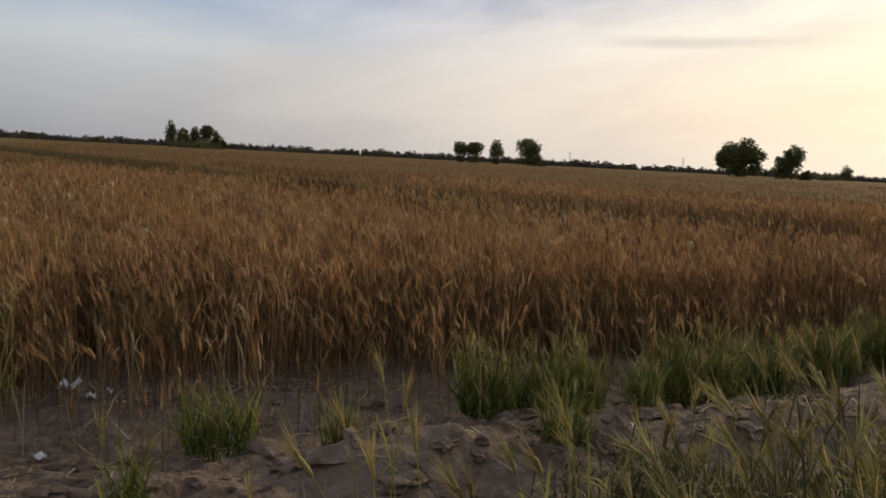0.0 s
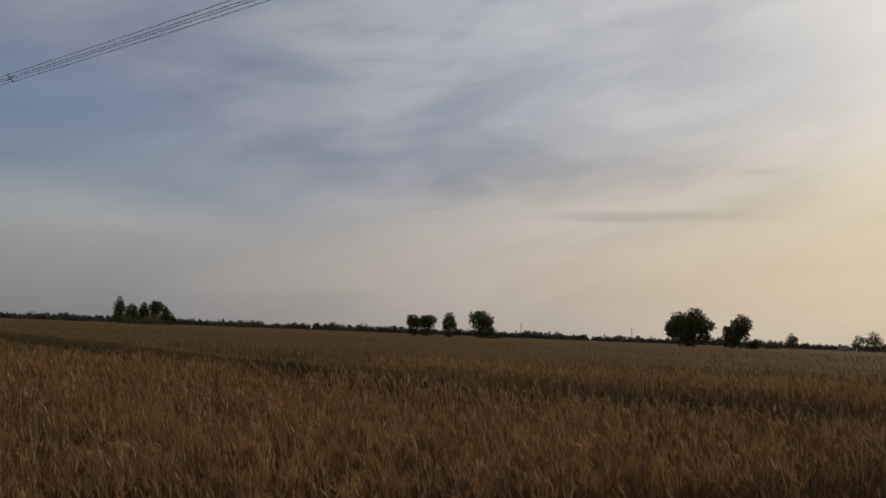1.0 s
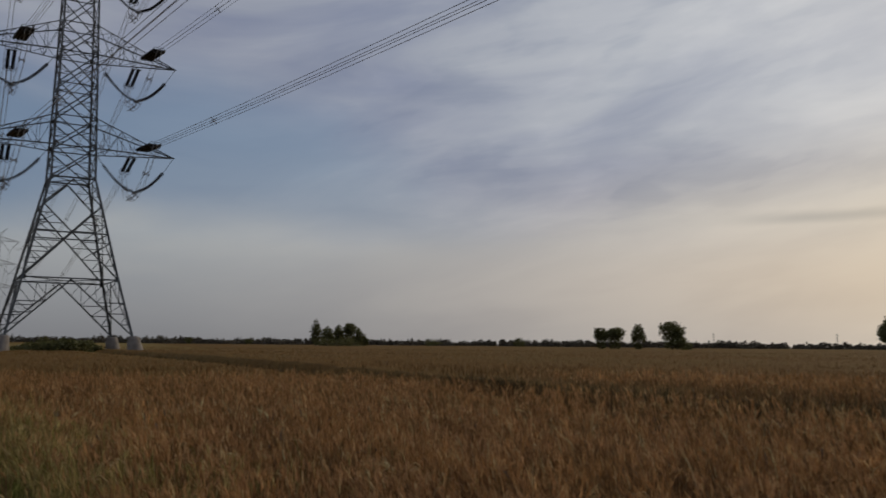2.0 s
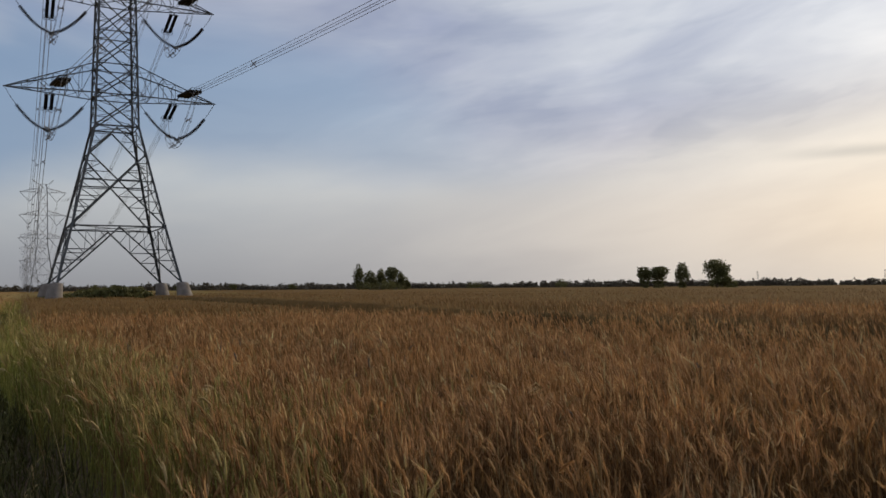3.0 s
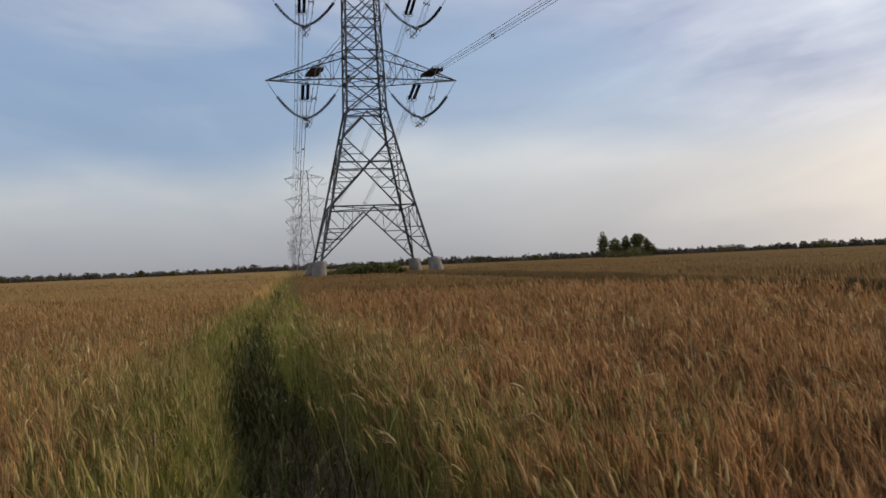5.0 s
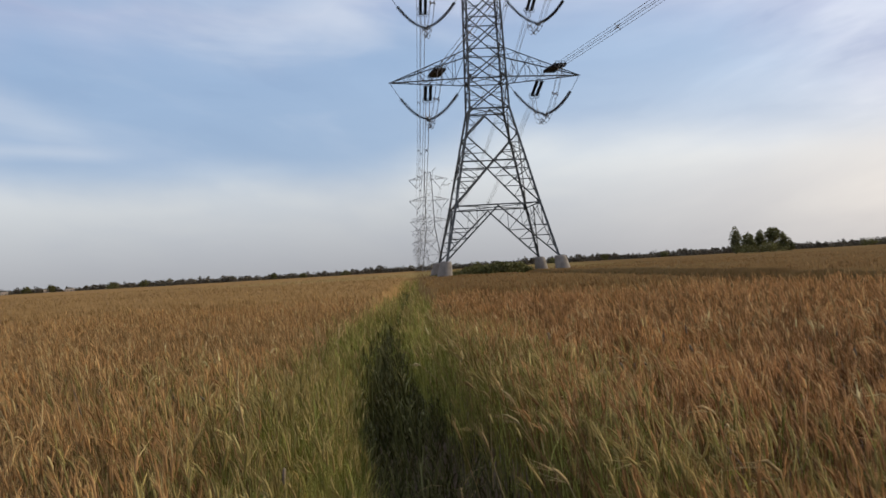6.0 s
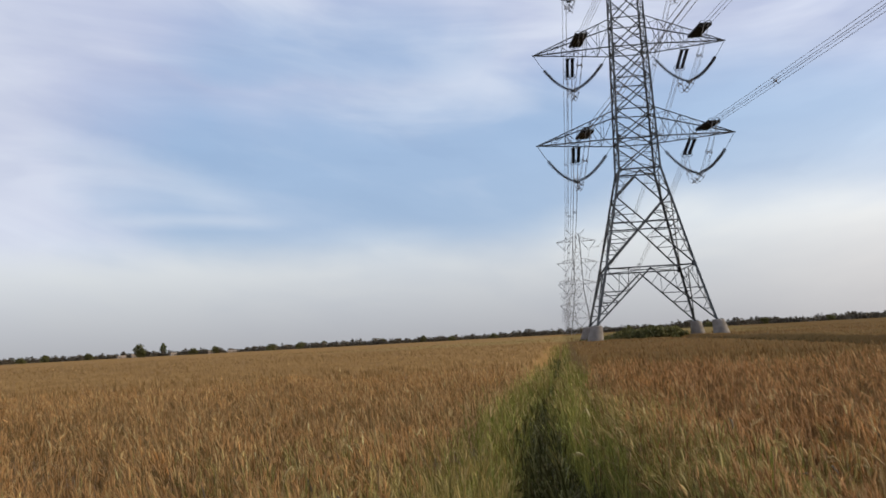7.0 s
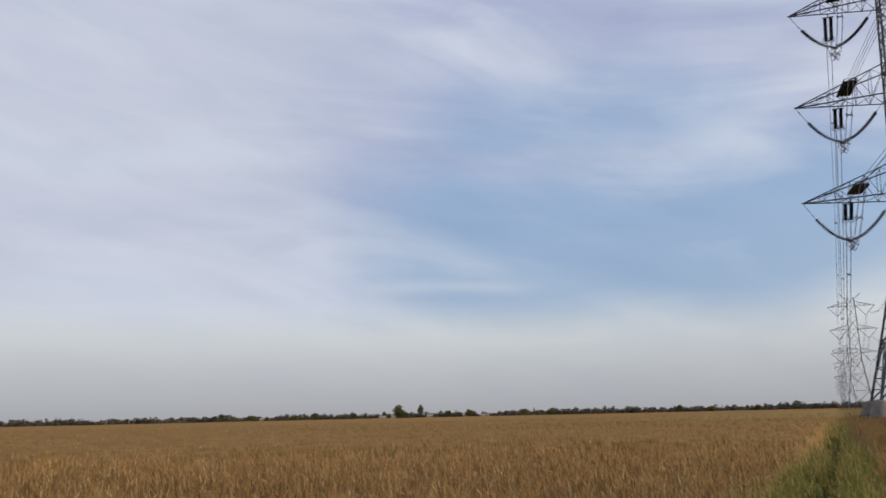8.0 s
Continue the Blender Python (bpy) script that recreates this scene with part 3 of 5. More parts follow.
        for z1, z2 in zip(zs, zs[1:]):
            size = 0.095 if z1 < 33 else 0.085
            brace("cross_brace", -1, z1, 1, z2, size)
            brace("cross_brace", 1, z1, -1, z2, size)
            mid = z1 + (z2 - z1) * half(z1) / (half(z1) + half(z2))
            sub = Shape()
            for s in (-1, 1):
                for za in (z1 + (mid - z1) * 0.5, z2 - (z2 - mid) * 0.5):
                    f = abs(za - mid) / (mid - z1 if za < mid else z2 - mid)
                    sub.angle_bar(face(s, za), face(s * f, za), 0.048, None, (0, 0, za))
                    sub.angle_bar(face(s, za), face(s * f * 0.45, mid + (za - mid) * 0.45), 0.048, None, (0, 0, za))
            tagged(sub.obj("redundant_lacing", m_steel, t), kind="stuff")
        for z in zs[1:-1]:
            brace("cross_beam", -1, z, 1, z, 0.085)
    # inner diaphragms
    for z in (BELT, WAIST, ARMS[0], ARMS[1], ARMS[2]):
        s = Shape()
        s.angle_bar(corner(-1, -1, z), corner(1, 1, z), 0.1)
        s.angle_bar(corner(1, -1, z), corner(-1, 1, z), 0.1)
        s.obj("diaphragm", m_steel, t)
    # crossarms
    for level, (z, reach) in enumerate(zip(ARMS, REACH)):
        for sx in (-1, 1):
            crossarm(t, sx, z, reach, z - 0.25, z + ROOT_UP)
    for sx in (-1, 1):
        crossarm(t, sx, 47.6, 5.2, 46.6, 48.4, "earthwire_arm", 0.09)
    return t


def crossarm(t, sx, z, reach, low, high, name="crossarm", size=0.105):
    """A pyramid of four chords from the body to the tip, laced on all sides."""
    tip = Vector((sx * reach, 0, z))
    arm = Shape()
    arm.box(tip, 0.35, 0.12, 0.12)
    arm = arm.obj(name, m_steel, t)
    roots = {(sy, e): corner(sx, sy, e) for sy in (-1, 1) for e in (low, high)}
    ends = {k: tip + Vector((0, k[0] * 0.05, 0.03 if k[1] == high else -0.03)) for k in roots}
    axis = Vector((sx * reach * 0.5, 0, z + 0.7))
    for k in roots:
        bar("chord", roots[k], ends[k], size, arm, axis)
    at = lambda k, f: roots[k].lerp(ends[k], f)
    stations = (0.0, 0.16, 0.32, 0.48, 0.64, 0.82)
    lace = Shape()
    for sy in (-1, 1):
        for i, f in enumerate(stations[:-1]):
            g = stations[i + 1]
            lace.angle_bar(at((sy, low), g), at((sy, high), g), 0.048, None, axis)
            a, b = (low, high) if i % 2 else (high, low)
            lace.angle_bar(at((sy, a), f), at((sy, b), g), 0.048, None, axis)
    for e in (low, high):
        for i, f in enumerate(stations[:-1]):
            g = stations[i + 1]
            lace.angle_bar(at((-1, e), g), at((1, e), g), 0.048, None, axis)
            a, b = (-1, 1) if i % 2 else (1, -1)
            lace.angle_bar(at((a, e), f), at((b, e), g), 0.048, None, axis)
    tagged(lace.obj("arm_lacing", m_steel, arm), kind="stuff")


tower_m = pose(*TOWER_AT, 0, 0, 0, TOWER_TURN)
tower = lattice_tower(tower_m, "grey galvanised steel lattice tension tower on concrete footings", "towers of the power line")


def footing(m):
    """A round concrete chimney, tapered and leaning with the leg, with a worn rim."""
    e = thing("concrete_footing", m, "weathered pale concrete pier under a tower leg", "footing", "tower footings")
    prof = [(0.90, -0.3), (0.85, 0.4), (0.73, 1.3), (0.63, 2.0), (0.60, 2.16), (0.56, 2.24), (0.48, 2.26), (0.0, 2.27)]
    s = Shape()
    n = 28
    for r, z in prof:
        for i in range(n):
            a = 2 * math.pi * i / n
            q = r * (1 + 0.012 * math.sin(3 * a + z * 5) + 0.008 * math.sin(7 * a))
            lean = 0.14 * (z - 2.26)
            s.v.append((q * math.cos(a) + lean, q * math.sin(a) + lean, z))
    for j in range(len(prof) - 1):
        for i in range(n):
            k = (i + 1) % n
            s.f.append((j * n + i, j * n + k, (j + 1) * n + k, (j + 1) * n + i))
    s.obj("pier", m_concrete, e, smooth=True)
    p = Shape()
    p.box((0, 0, 2.29), 0.55, 0.55, 0.05)
    p.obj("base_plate", m_steel, e)
    return e


first_footing = None
for sx, sy, turned in ((-1, -1, 0), (1, -1, 90), (1, 1, 180), (-1, 1, 270)):
    place = tower_m @ pose(sx * 5.95, sy * 5.95, 0, 0, 0, turned)
    if first_footing is None:
        first_footing = footing(place)
    else:
        copy_thing(first_footing, place)

# ---- conductors, insulators and jumpers ----
to_tower = tower_m
NEAR_DIR = Vector((math.sin(radians(16.0)), -math.cos(radians(16.0)), 0))
FAR_DIR = Vector((-53.8, 318.0, 0)).normalized()
NEAR_SAG, NEAR_SPAN = 0.061, 330.0
FAR_SPAN = 322.0
ATTACH = 6.3
BUNDLE = 0.23                          # half the spacing of the four wires


def insulator(points, parent, r=0.19, pitch=0.17, name="insulator_string"):
    """A cap-and-pin string of discs along a line of points."""
    pts = [Vector(p) for p in points]
    lengths = [0.0]
    for a, b in zip(pts, pts[1:]):
        lengths.append(lengths[-1] + (b - a).length)
    total = lengths[-1]
    def at(s):
        for i in range(len(pts) - 1):
            if s <= lengths[i + 1] or i == len(pts) - 2:
                return pts[i].lerp(pts[i + 1], (s - lengths[i]) / (lengths[i + 1] - lengths[i]))
    line, radii, s = [], [], 0.0
    while s < total - pitch * 0.5:
        line += [at(s), at(s + pitch * 0.12), at(s + pitch * 0.45), at(s + pitch * 0.6)]
        radii += [0.05, r, r * 0.92, 0.055]
        s += pitch
    line.append(at(total))
    radii.append(0.05)
    t = Shape()
    t.tube(line, radii, 7)
    return t.obj(name, m_porcelain, parent, smooth=False)


def span_point(a, d, s, sag, span):
    p = a + d * s
    p.z += -sag * s + sag / span * s * s
    return p


def spacer(c, d, parent):
    """An X-shaped bundle spacer with four clamps."""
    side = d.cross(Vector((0, 0, 1))).normalized()
    up = side.cross(d).normalized()
    s = Shape()
    for a, b in ((1, 1), (-1, 1)):
        s.tube([c + (side * a + up * b) * BUNDLE, c - (side * a + up * b) * BUNDLE], 0.028, 5)
    for a, b in ((1, 1), (-1, 1), (1, -1), (-1, -1)):
        e = c + (side * a + up * b) * BUNDLE
        s.tube([e - d * 0.12, e + d * 0.12], 0.05, 6)
    ring = [c + (side * math.cos(t) + up * math.sin(t)) * BUNDLE * 0.55 for t in [i * math.pi / 4 for i in range(9)]]
    s.tube(ring, 0.025, 5)
    return s.obj("spacer", m_wire, parent)


def bundle(a, d, start, end, sag, span, spacers, label, group, r=0.021):
    e = thing("conductor_bundle", pose(0, 0, 0), label, "power line", group)
    side = d.cross(Vector((0, 0, 1))).normalized()
    steps = 28
    for u, v in ((1, 1), (-1, 1), (1, -1), (-1, -1)):
        pts = []
        for i in range(steps + 1):
            q = start + (end - start) * (i / steps) ** 1.25
            pts.append(span_point(a, d, q, sag, span) + side * u * BUNDLE + Vector((0, 0, v * BUNDLE)))
        s = Shape()
        s.tube(pts, r, 5)
        s.obj("conductor", m_wire, e, smooth=True)
    for q in spacers:
        spacer(span_point(a, d, q, sag, span), (span_point(a, d, q + 0.5, sag, span) - span_point(a, d, q, sag, span)).normalized(), e)
    return e


def dead_end(a, d, sag, span, n_strings, length, label):
    """The strings by which the tower holds one bundle, with yoke plates and grading ring."""
    e = thing("tension_insulator", pose(0, 0, 0), label, "insulator", "tension insulators of the tower")
    side = d.cross(Vector((0, 0, 1))).normalized()
    start = 0.9
    offs = (-0.28, 0.28) if n_strings == 2 else (-0.5, -0.17, 0.17, 0.5)
    for o in offs:
        pts = [span_point(a, d, start + length * i / 4, sag, span) + side * o for i in range(5)]
        insulator(pts, e)
    for q, wd in ((start - 0.1, 1.1), (start + length + 0.15, 1.0)):
        c = span_point(a, d, q, sag, span)
        s = Shape()
        m = Matrix((side, d, side.cross(d))).transposed()
        s.box(c, wd, 0.28, 0.03, m)
        s.obj("yoke_plate", m_steel, e)
    s = Shape()
    s.tube([a, span_point(a, d, start - 0.1, sag, span)], 0.05, 6)
    s.obj("link", m_steel, e)
    c = span_point(a, d, start + length, sag, span)
    up = Vector((0, 0, 1))
    for o in (-1, 1):
        s = Shape()
        s.tube([c + side * (o * 0.30 + 0.33 * math.cos(t)) + up * 0.33 * math.sin(t) for t in [i * math.pi / 6 for i in range(13)]], 0.03, 6)
        s.obj("grading_ring", m_steel, e)
    return start + length + 0.3


def jumper_support(tip, root, bottom, label):
    """Two long strings that hang in a curve from tip and root and hold the jumper between them."""
    e = thing("jumper_insulator", pose(0, 0, 0), label, "insulator", "jumper insulators of the tower")
    def curve(f):
        p = tip.lerp(root, f)
        x = (f - 0.5) * 2
        mid = tip.lerp(root, 0.5)
        p.z = bottom.z + (p.z - bottom.z) * abs(x) ** 1.75
        return p
    lead = 0.13
    for a, b in ((lead, 0.485), (1 - lead * 0.7, 0.515)):
        insulator([curve(a + (b - a) * i / 9) for i in range(10)], e, 0.195, 0.15)
    for a, b in ((0.0, lead), (1.0, 1 - lead * 0.7)):
        s = Shape()
        s.tube([curve(a + (b - a) * i / 3) for i in range(4)], 0.03, 5)
        s.obj("link", m_steel, e)
    s = Shape()
    d = (root - tip).normalized()
    c = curve(0.5)
    s.box(c + Vector((0, 0, -0.12)), 0.5, 0.06, 0.3, Matrix.Rotation(radians(TOWER_TURN), 3, "Z"))
    s.tube([c, c + Vector((0, 0, -0.6))], 0.04, 5)
    s.obj("yoke_plate", m_steel, e)
    return e


def jumper(a, b, low, label):
    """The slack loop of four wires from one dead end to the other, under the crossarm."""
    e = thing("jumper_loop", pose(0, 0, 0), label, "power line", "jumper loops of the tower")
    side = Vector((math.cos(radians(TOWER_TURN)), math.sin(radians(TOWER_TURN)), 0))
    swing = low - a.lerp(b, 0.5)
    swing.z = 0

    def at(f):
        g = abs(2 * f - 1) ** 2.4
        p = a.lerp(b, f)
        p.z = low.z + ((a if f < 0.5 else b).z - low.z) * g
        return p + swing * (1 - g)
    for u, v in ((1, 1), (-1, 1), (1, -1), (-1, -1)):
        s = Shape()
        s.tube([at(i / 24) + side * u * BUNDLE + Vector((0, 0, v * BUNDLE)) * min(1, 4 * min(i, 24 - i) / 24 + 0.3) for i in range(25)], 0.019, 5)
        s.obj("conductor", m_wire, e, smooth=True)
    for f in (0.15, 0.38, 0.5, 0.62, 0.85):
        spacer(at(f), (at(f + 0.02) - at(f - 0.02)).normalized(), e)
    return e


for level, (z, reach) in enumerate(zip(ARMS, REACH)):
    for sx in (-1, 1):
        att = to_tower @ Vector((sx * ATTACH, 0, z))
        tip, root = to_tower @ Vector((sx * reach, 0, z - 0.1)), to_tower @ Vector((sx * (half(z) + 0.35), 0, z - 0.5))
        low = to_tower @ Vector((sx * (reach + half(z)) / 2, 0, z - 4.15))
        a_near = to_tower @ Vector((sx * ATTACH + 0.4, 0, z)) + NEAR_DIR * 0.7 + Vector((0, 0, 0.25))
        a_far = att + FAR_DIR * 0.7 + Vector((0, 0, -0.1))
        s1 = dead_end(a_near, NEAR_DIR, NEAR_SAG, NEAR_SPAN, 4, 4.6, "dark brown disc insulator strings holding a wire bundle")
        s2 = dead_end(a_far, FAR_DIR, 0.14, FAR_SPAN, 2, 4.6, "pair of dark brown disc insulator strings under tension")
        bundle(a_near, NEAR_DIR, s1, NEAR_SPAN, NEAR_SAG, NEAR_SPAN, (22.8, 64.2, 108.0, 155.0), "bundle of four grey overhead wires with spacers", "wire spans of the power line")
        bundle(a_far, FAR_DIR, s2, FAR_SPAN, 0.14, FAR_SPAN, (28.0, 75.0, 125.0, 180.0, 240.0), "bundle of four grey overhead wires with spacers", "wire spans of the power line")
        jumper_support(tip, root, low, "long dark insulator strings hanging in a curve under a crossarm")
        jumper(span_point(a_near, NEAR_DIR, s1, NEAR_SAG, NEAR_SPAN), span_point(a_far, FAR_DIR, s2, 0.14, FAR_SPAN), low + Vector((0, 0, -0.75)),
               "slack loop of grey jumper wires under a crossarm")


# ---- towers further down the line ----
def far_tower(m, steel):
    """A suspension tower: the same lattice with lighter detail and V strings."""
    t = thing("transmission_tower", m, "distant grey lattice tower with three pairs of crossarms", "pylon", "towers of the power line")
    hw = lambda z: float(np.interp(z, [0, 22, 45, 49], [5.2, 2.1, 1.7, 1.2]))
    signs = ((-1, -1), (1, -1), (1, 1), (-1, 1))
    cor = lambda sx, sy, z: Vector((sx * hw(z), sy * hw(z), z))
    zs = [0.0, 9.0, 16.0, 22.0, 25.0, 30.0, 35.0, 40.0, 45.0, 48.5]
    for sx, sy in signs:
        s = Shape()
        for a, b in ((0, 22), (22, 45), (45, 48.5)):
            s.angle_bar(cor(sx, sy, a), cor(sx, sy, b), 0.26)
        s.obj("leg", steel, t)
    for k in range(4):
        (ax, ay), (bx, by) = signs[k], signs[(k + 1) % 4]
        s = Shape()
        for a, b in zip(zs, zs[1:]):
            s.angle_bar(cor(ax, ay, a), cor(bx, by, b), 0.11)
            s.angle_bar(cor(bx, by, a), cor(ax, ay, b), 0.11)
            s.angle_bar(cor(ax, ay, b), cor(bx, by, b), 0.11)
        s.obj("bracing", steel, t)
    for z, reach in ((25.0, 9.6), (35.0, 9.4), (45.0, 9.2)):
        for sx in (-1, 1):
            s = Shape()
            tip = Vector((sx * reach, 0, z))
            for sy in (-1, 1):
                for e in (0.0, 2.0):
                    s.angle_bar(cor(sx, sy, z + e), tip, 0.14)
                for f in (0.25, 0.5, 0.75):
                    s.angle_bar(cor(sx, sy, z).lerp(tip, f), cor(sx, sy, z + 2).lerp(tip, f), 0.07)
                    s.angle_bar(cor(sx, sy, z).lerp(tip, f), cor(sx, sy, z + 2).lerp(tip, f - 0.25), 0.07)
            arm = s.obj("crossarm", steel, t)
            for a, b in ((tip, 0), (Vector((sx * (hw(z) + 0.5), 0, z)), 0)):
                insulator([a, Vector((sx * (reach + hw(z)) / 2, 0, z - 4.2))], arm, 0.14, 0.35)
    for sx in (-1, 1):
        s = Shape()
        s.angle_bar((sx * 1.2, 0, 48), (sx * 4.2, 0, 50.5), 0.2)
        s.angle_bar((sx * 1.2, 0, 46.5), (sx * 4.2, 0, 50.5), 0.14)
        s.obj("earthwire_arm", steel, t)
    return t


step_far = Vector((-53.8, 318.0, 0))
far_turn = math.degrees(math.atan2(53.8, 318.0))
first_far = None
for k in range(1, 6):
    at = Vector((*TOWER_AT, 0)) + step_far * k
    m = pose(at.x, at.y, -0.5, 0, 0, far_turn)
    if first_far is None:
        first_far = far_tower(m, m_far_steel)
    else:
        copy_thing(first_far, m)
for az, r in ((-35.6, 3100.0), (-42.6, 3150.0)):
    p = Vector((-math.sin(radians(az)) * r, math.cos(radians(az)) * r, 0))
    far_tower(pose(p.x, p.y, -0.5, 0, 0, 70), m_pale_steel)
for k in range(1, 4):
    base = Vector((*TOWER_AT, 0)) + step_far * k
    side = Vector((math.cos(radians(far_turn)), math.sin(radians(far_turn)), 0))
    for z in (25.0, 35.0, 45.0):
        for sx in (-1, 1):
            bundle(base + side * sx * 5.7 + Vector((0, 0, z - 4.8)), FAR_DIR, 0.0, step_far.length, 0.13, step_far.length, (), "bundle of thin grey overhead wires far away", "wire spans of the power line")


# ---- trees ----
def polar(az, r):
    """A place at az degrees to the left of +y."""
    return Vector((-math.sin(radians(az)) * r, math.cos(radians(az)) * r, 0))


def leaf_cloud(rng, blobs, count, size):
    """Many small bent leaf sprays scattered through and over a set of ellipsoids (x, y, z, rx, ry, rz)."""
    b = np.array(blobs, float)
    wgt = b[:, 3] * b[:, 4] * b[:, 5]
    pick = rng.choice(len(b), count, p=wgt / wgt.sum())
    d = rng.normal(size=(count, 3))
    d /= np.linalg.norm(d, axis=1)[:, None]
    rad = rng.uniform(0.25, 1.0, count) ** 0.45
    lump = 1 + 0.22 * np.sin(d[:, 0] * 5 + pick) * np.sin(d[:, 1] * 6 + 2 * pick) + 0.15 * np.sin(d[:, 2] * 9 + pick)
    c = b[pick, :3] + d * b[pick, 3:] * (rad * lump)[:, None]
    u = rng.normal(size=(count, 3))
    u /= np.linalg.norm(u, axis=1)[:, None]
    v = np.cross(u, rng.normal(size=(count, 3)))
    v /= np.linalg.norm(v, axis=1)[:, None]
    s = size * rng.uniform(0.5, 1.5, count)[:, None]
    n = np.cross(u, v)
    verts = np.stack([c - u * s, c + v * s * 0.55 + n * s * 0.25, c + u * s, c - v * s * 0.55 + n * s * 0.2], 1).reshape(-1, 3)
    k = np.arange(count)[:, None] * 4
    tris = np.concatenate([k + [0, 1, 2], k + [0, 2, 3]], 0)
    return verts, tris


def tri_object(name, verts, tris, mats, index=None, parent=None, smooth=False):
    n = len(tris)
    ob = raw_mesh(name, verts, np.asarray(tris).ravel(), np.arange(n) * 3, np.full(n, 3), mats, index, smooth)
    if parent is not None:
        ob.parent = parent
    return ob


def tree(at, height, width, seed, label, shape="round", leaves=1500, foliage=None, leaf=0.34, category="tree", group=""):
    rng = np.random.default_rng(seed)
    e = thing("tree", Matrix.Translation(at), label, category, group)
    lift = {"round": 0.05, "narrow": 0.06, "bush": 0.0, "sparse": 0.22, "vase": 0.04}[shape]
    trunk = Shape()
    lean = rng.normal(0, 0.03, 2) * height
    top = height * (0.62 if shape != "narrow" else 0.85)
    r0 = max(0.12, height * 0.03)
    spine = [Vector((lean[0] * f * f, lean[1] * f * f, -0.2 + (top + 0.2) * f)) for f in (0, 0.05, 0.3, 0.6, 1.0)]
    trunk.tube(spine, [r0 * 1.5, r0 * 1.1, r0 * 0.85, r0 * 0.6, r0 * 0.2], 8)
    blobs = []
    n_limb = 6 if shape != "narrow" else 5
    for i in range(n_limb):
        f = rng.uniform(0.3, 0.75)
        p = spine[2].lerp(spine[4], (f - 0.3) / 0.5)
        a = 2 * math.pi * (i + rng.uniform(-0.3, 0.3)) / n_limb
        out = width * 0.5 * rng.uniform(0.45, 0.72)
        q = p + Vector((math.cos(a) * out, math.sin(a) * out, height * rng.uniform(0.08, 0.26)))
        mid = p.lerp(q, 0.5) + Vector((0, 0, -0.04 * height))
        trunk.tube([p, mid, q], [r0 * 0.45, r0 * 0.3, r0 * 0.1], 6)
        blobs.append((q.x, q.y, min(q.z, height * 0.8), width * rng.uniform(0.2, 0.3), width * rng.uniform(0.2, 0.3), height * rng.uniform(0.12, 0.2)))
    trunk.obj("trunk", m_bark, e, smooth=True)
    if shape == "narrow":
        blobs = [(0, 0, height * f, width * 0.5 * g, width * 0.5 * g, height * 0.16) for f, g in ((0.25, 0.7), (0.42, 0.95), (0.6, 1.0), (0.76, 0.8), (0.9, 0.5))]
    elif shape == "vase":
        blobs = [(0, 0, height * 0.6, width * 0.36, width * 0.36, height * 0.2), (0, 0, height * 0.4, width * 0.33, width * 0.33, height * 0.2), (0, 0, height * 0.18, width * 0.28, width * 0.28, height * 0.18), (0, 0, height * 0.82, width * 0.3, width * 0.3, height * 0.15)]
        for i in range(8):
            a = 2 * math.pi * (i + rng.uniform(-0.3, 0.3)) / 8
            blobs.append((math.cos(a) * width * 0.27, math.sin(a) * width * 0.27, height * rng.uniform(0.58, 0.82), width * rng.uniform(0.18, 0.25), width * 0.22, height * rng.uniform(0.11, 0.16)))
    elif shape == "bush":
        blobs = [(rng.uniform(-0.4, 0.4) * width, rng.uniform(-0.3, 0.3) * width, height * rng.uniform(0.15, 0.62), width * 0.2, width * 0.2, height * rng.uniform(0.2, 0.38)) for _ in range(10)]
    else:
        blobs += [(lean[0] * 0.6, lean[1] * 0.6, height * 0.6, width * 0.34, width * 0.34, height * 0.26), (lean[0], lean[1], height * 0.8, width * 0.28, width * 0.28, height * 0.19)]
        for i in range(8 if shape == "round" else 4):
            a = rng.uniform(0, 6.28)
            blobs.append((math.cos(a) * width * 0.28, math.sin(a) * width * 0.28, height * rng.uniform(lift + 0.14, 0.5), width * 0.2, width * 0.2, height * rng.uniform(0.12, 0.19)))
    v, t = leaf_cloud(rng, blobs, int(leaves * 1.35), leaf)
    v[:, 2] = np.maximum(v[:, 2], height * lift * 0.6)
    tri_object("crown", v, t, [foliage or m_foliage], parent=e)
    return e


def el_tree(az, r, el, width_deg, seed, label, shape="round", **kw):
    """A tree whose top stands el degrees above the horizon as seen from the bund."""
    h = 1.65 + 1.07 * math.tan(radians(el)) * r
    return tree(polar(az, r), h, math.tan(radians(width_deg)) * r, seed, label, shape, **kw)


DARK = "dark green broadleaf tree standing alone in the wheat"
el_tree(-10.42, 420, 1.38, 0.72, 11, "tall narrow dark green tree at the field's edge", "narrow", leaves=1300)
el_tree(-11.15, 415, 1.10, 0.95, 12, "low broad dark green tree beside a tall one", leaves=1500)
el_tree(-11.85, 428, 1.16, 0.8, 19, "rounded dark green tree in a small grove", leaves=1500)
el_tree(-12.55, 425, 1.34, 1.05, 13, "dark green broadleaf tree in a small grove", "vase", leaves=2200)
el_tree(-13.1, 420, 0.98, 0.7, 14, "small dark green tree in a grove", leaves=1200)
el_tree(-13.55, 430, 0.55, 0.5, 15, "thin dark green shrub beside a grove", leaves=500)
el_tree(-11.8, 405, 0.55, 2.9, 16, "low thicket of dark green shrubs under trees", "bush", leaves=1300, category="shrub")
el_tree(-23.5, 620, 0.47, 0.95, 17, "distant low dark green tree on the horizon", leaves=700)
el_tree(-17.9, 640, 0.36, 1.1, 18, "distant low dark green tree on the horizon", leaves=700)
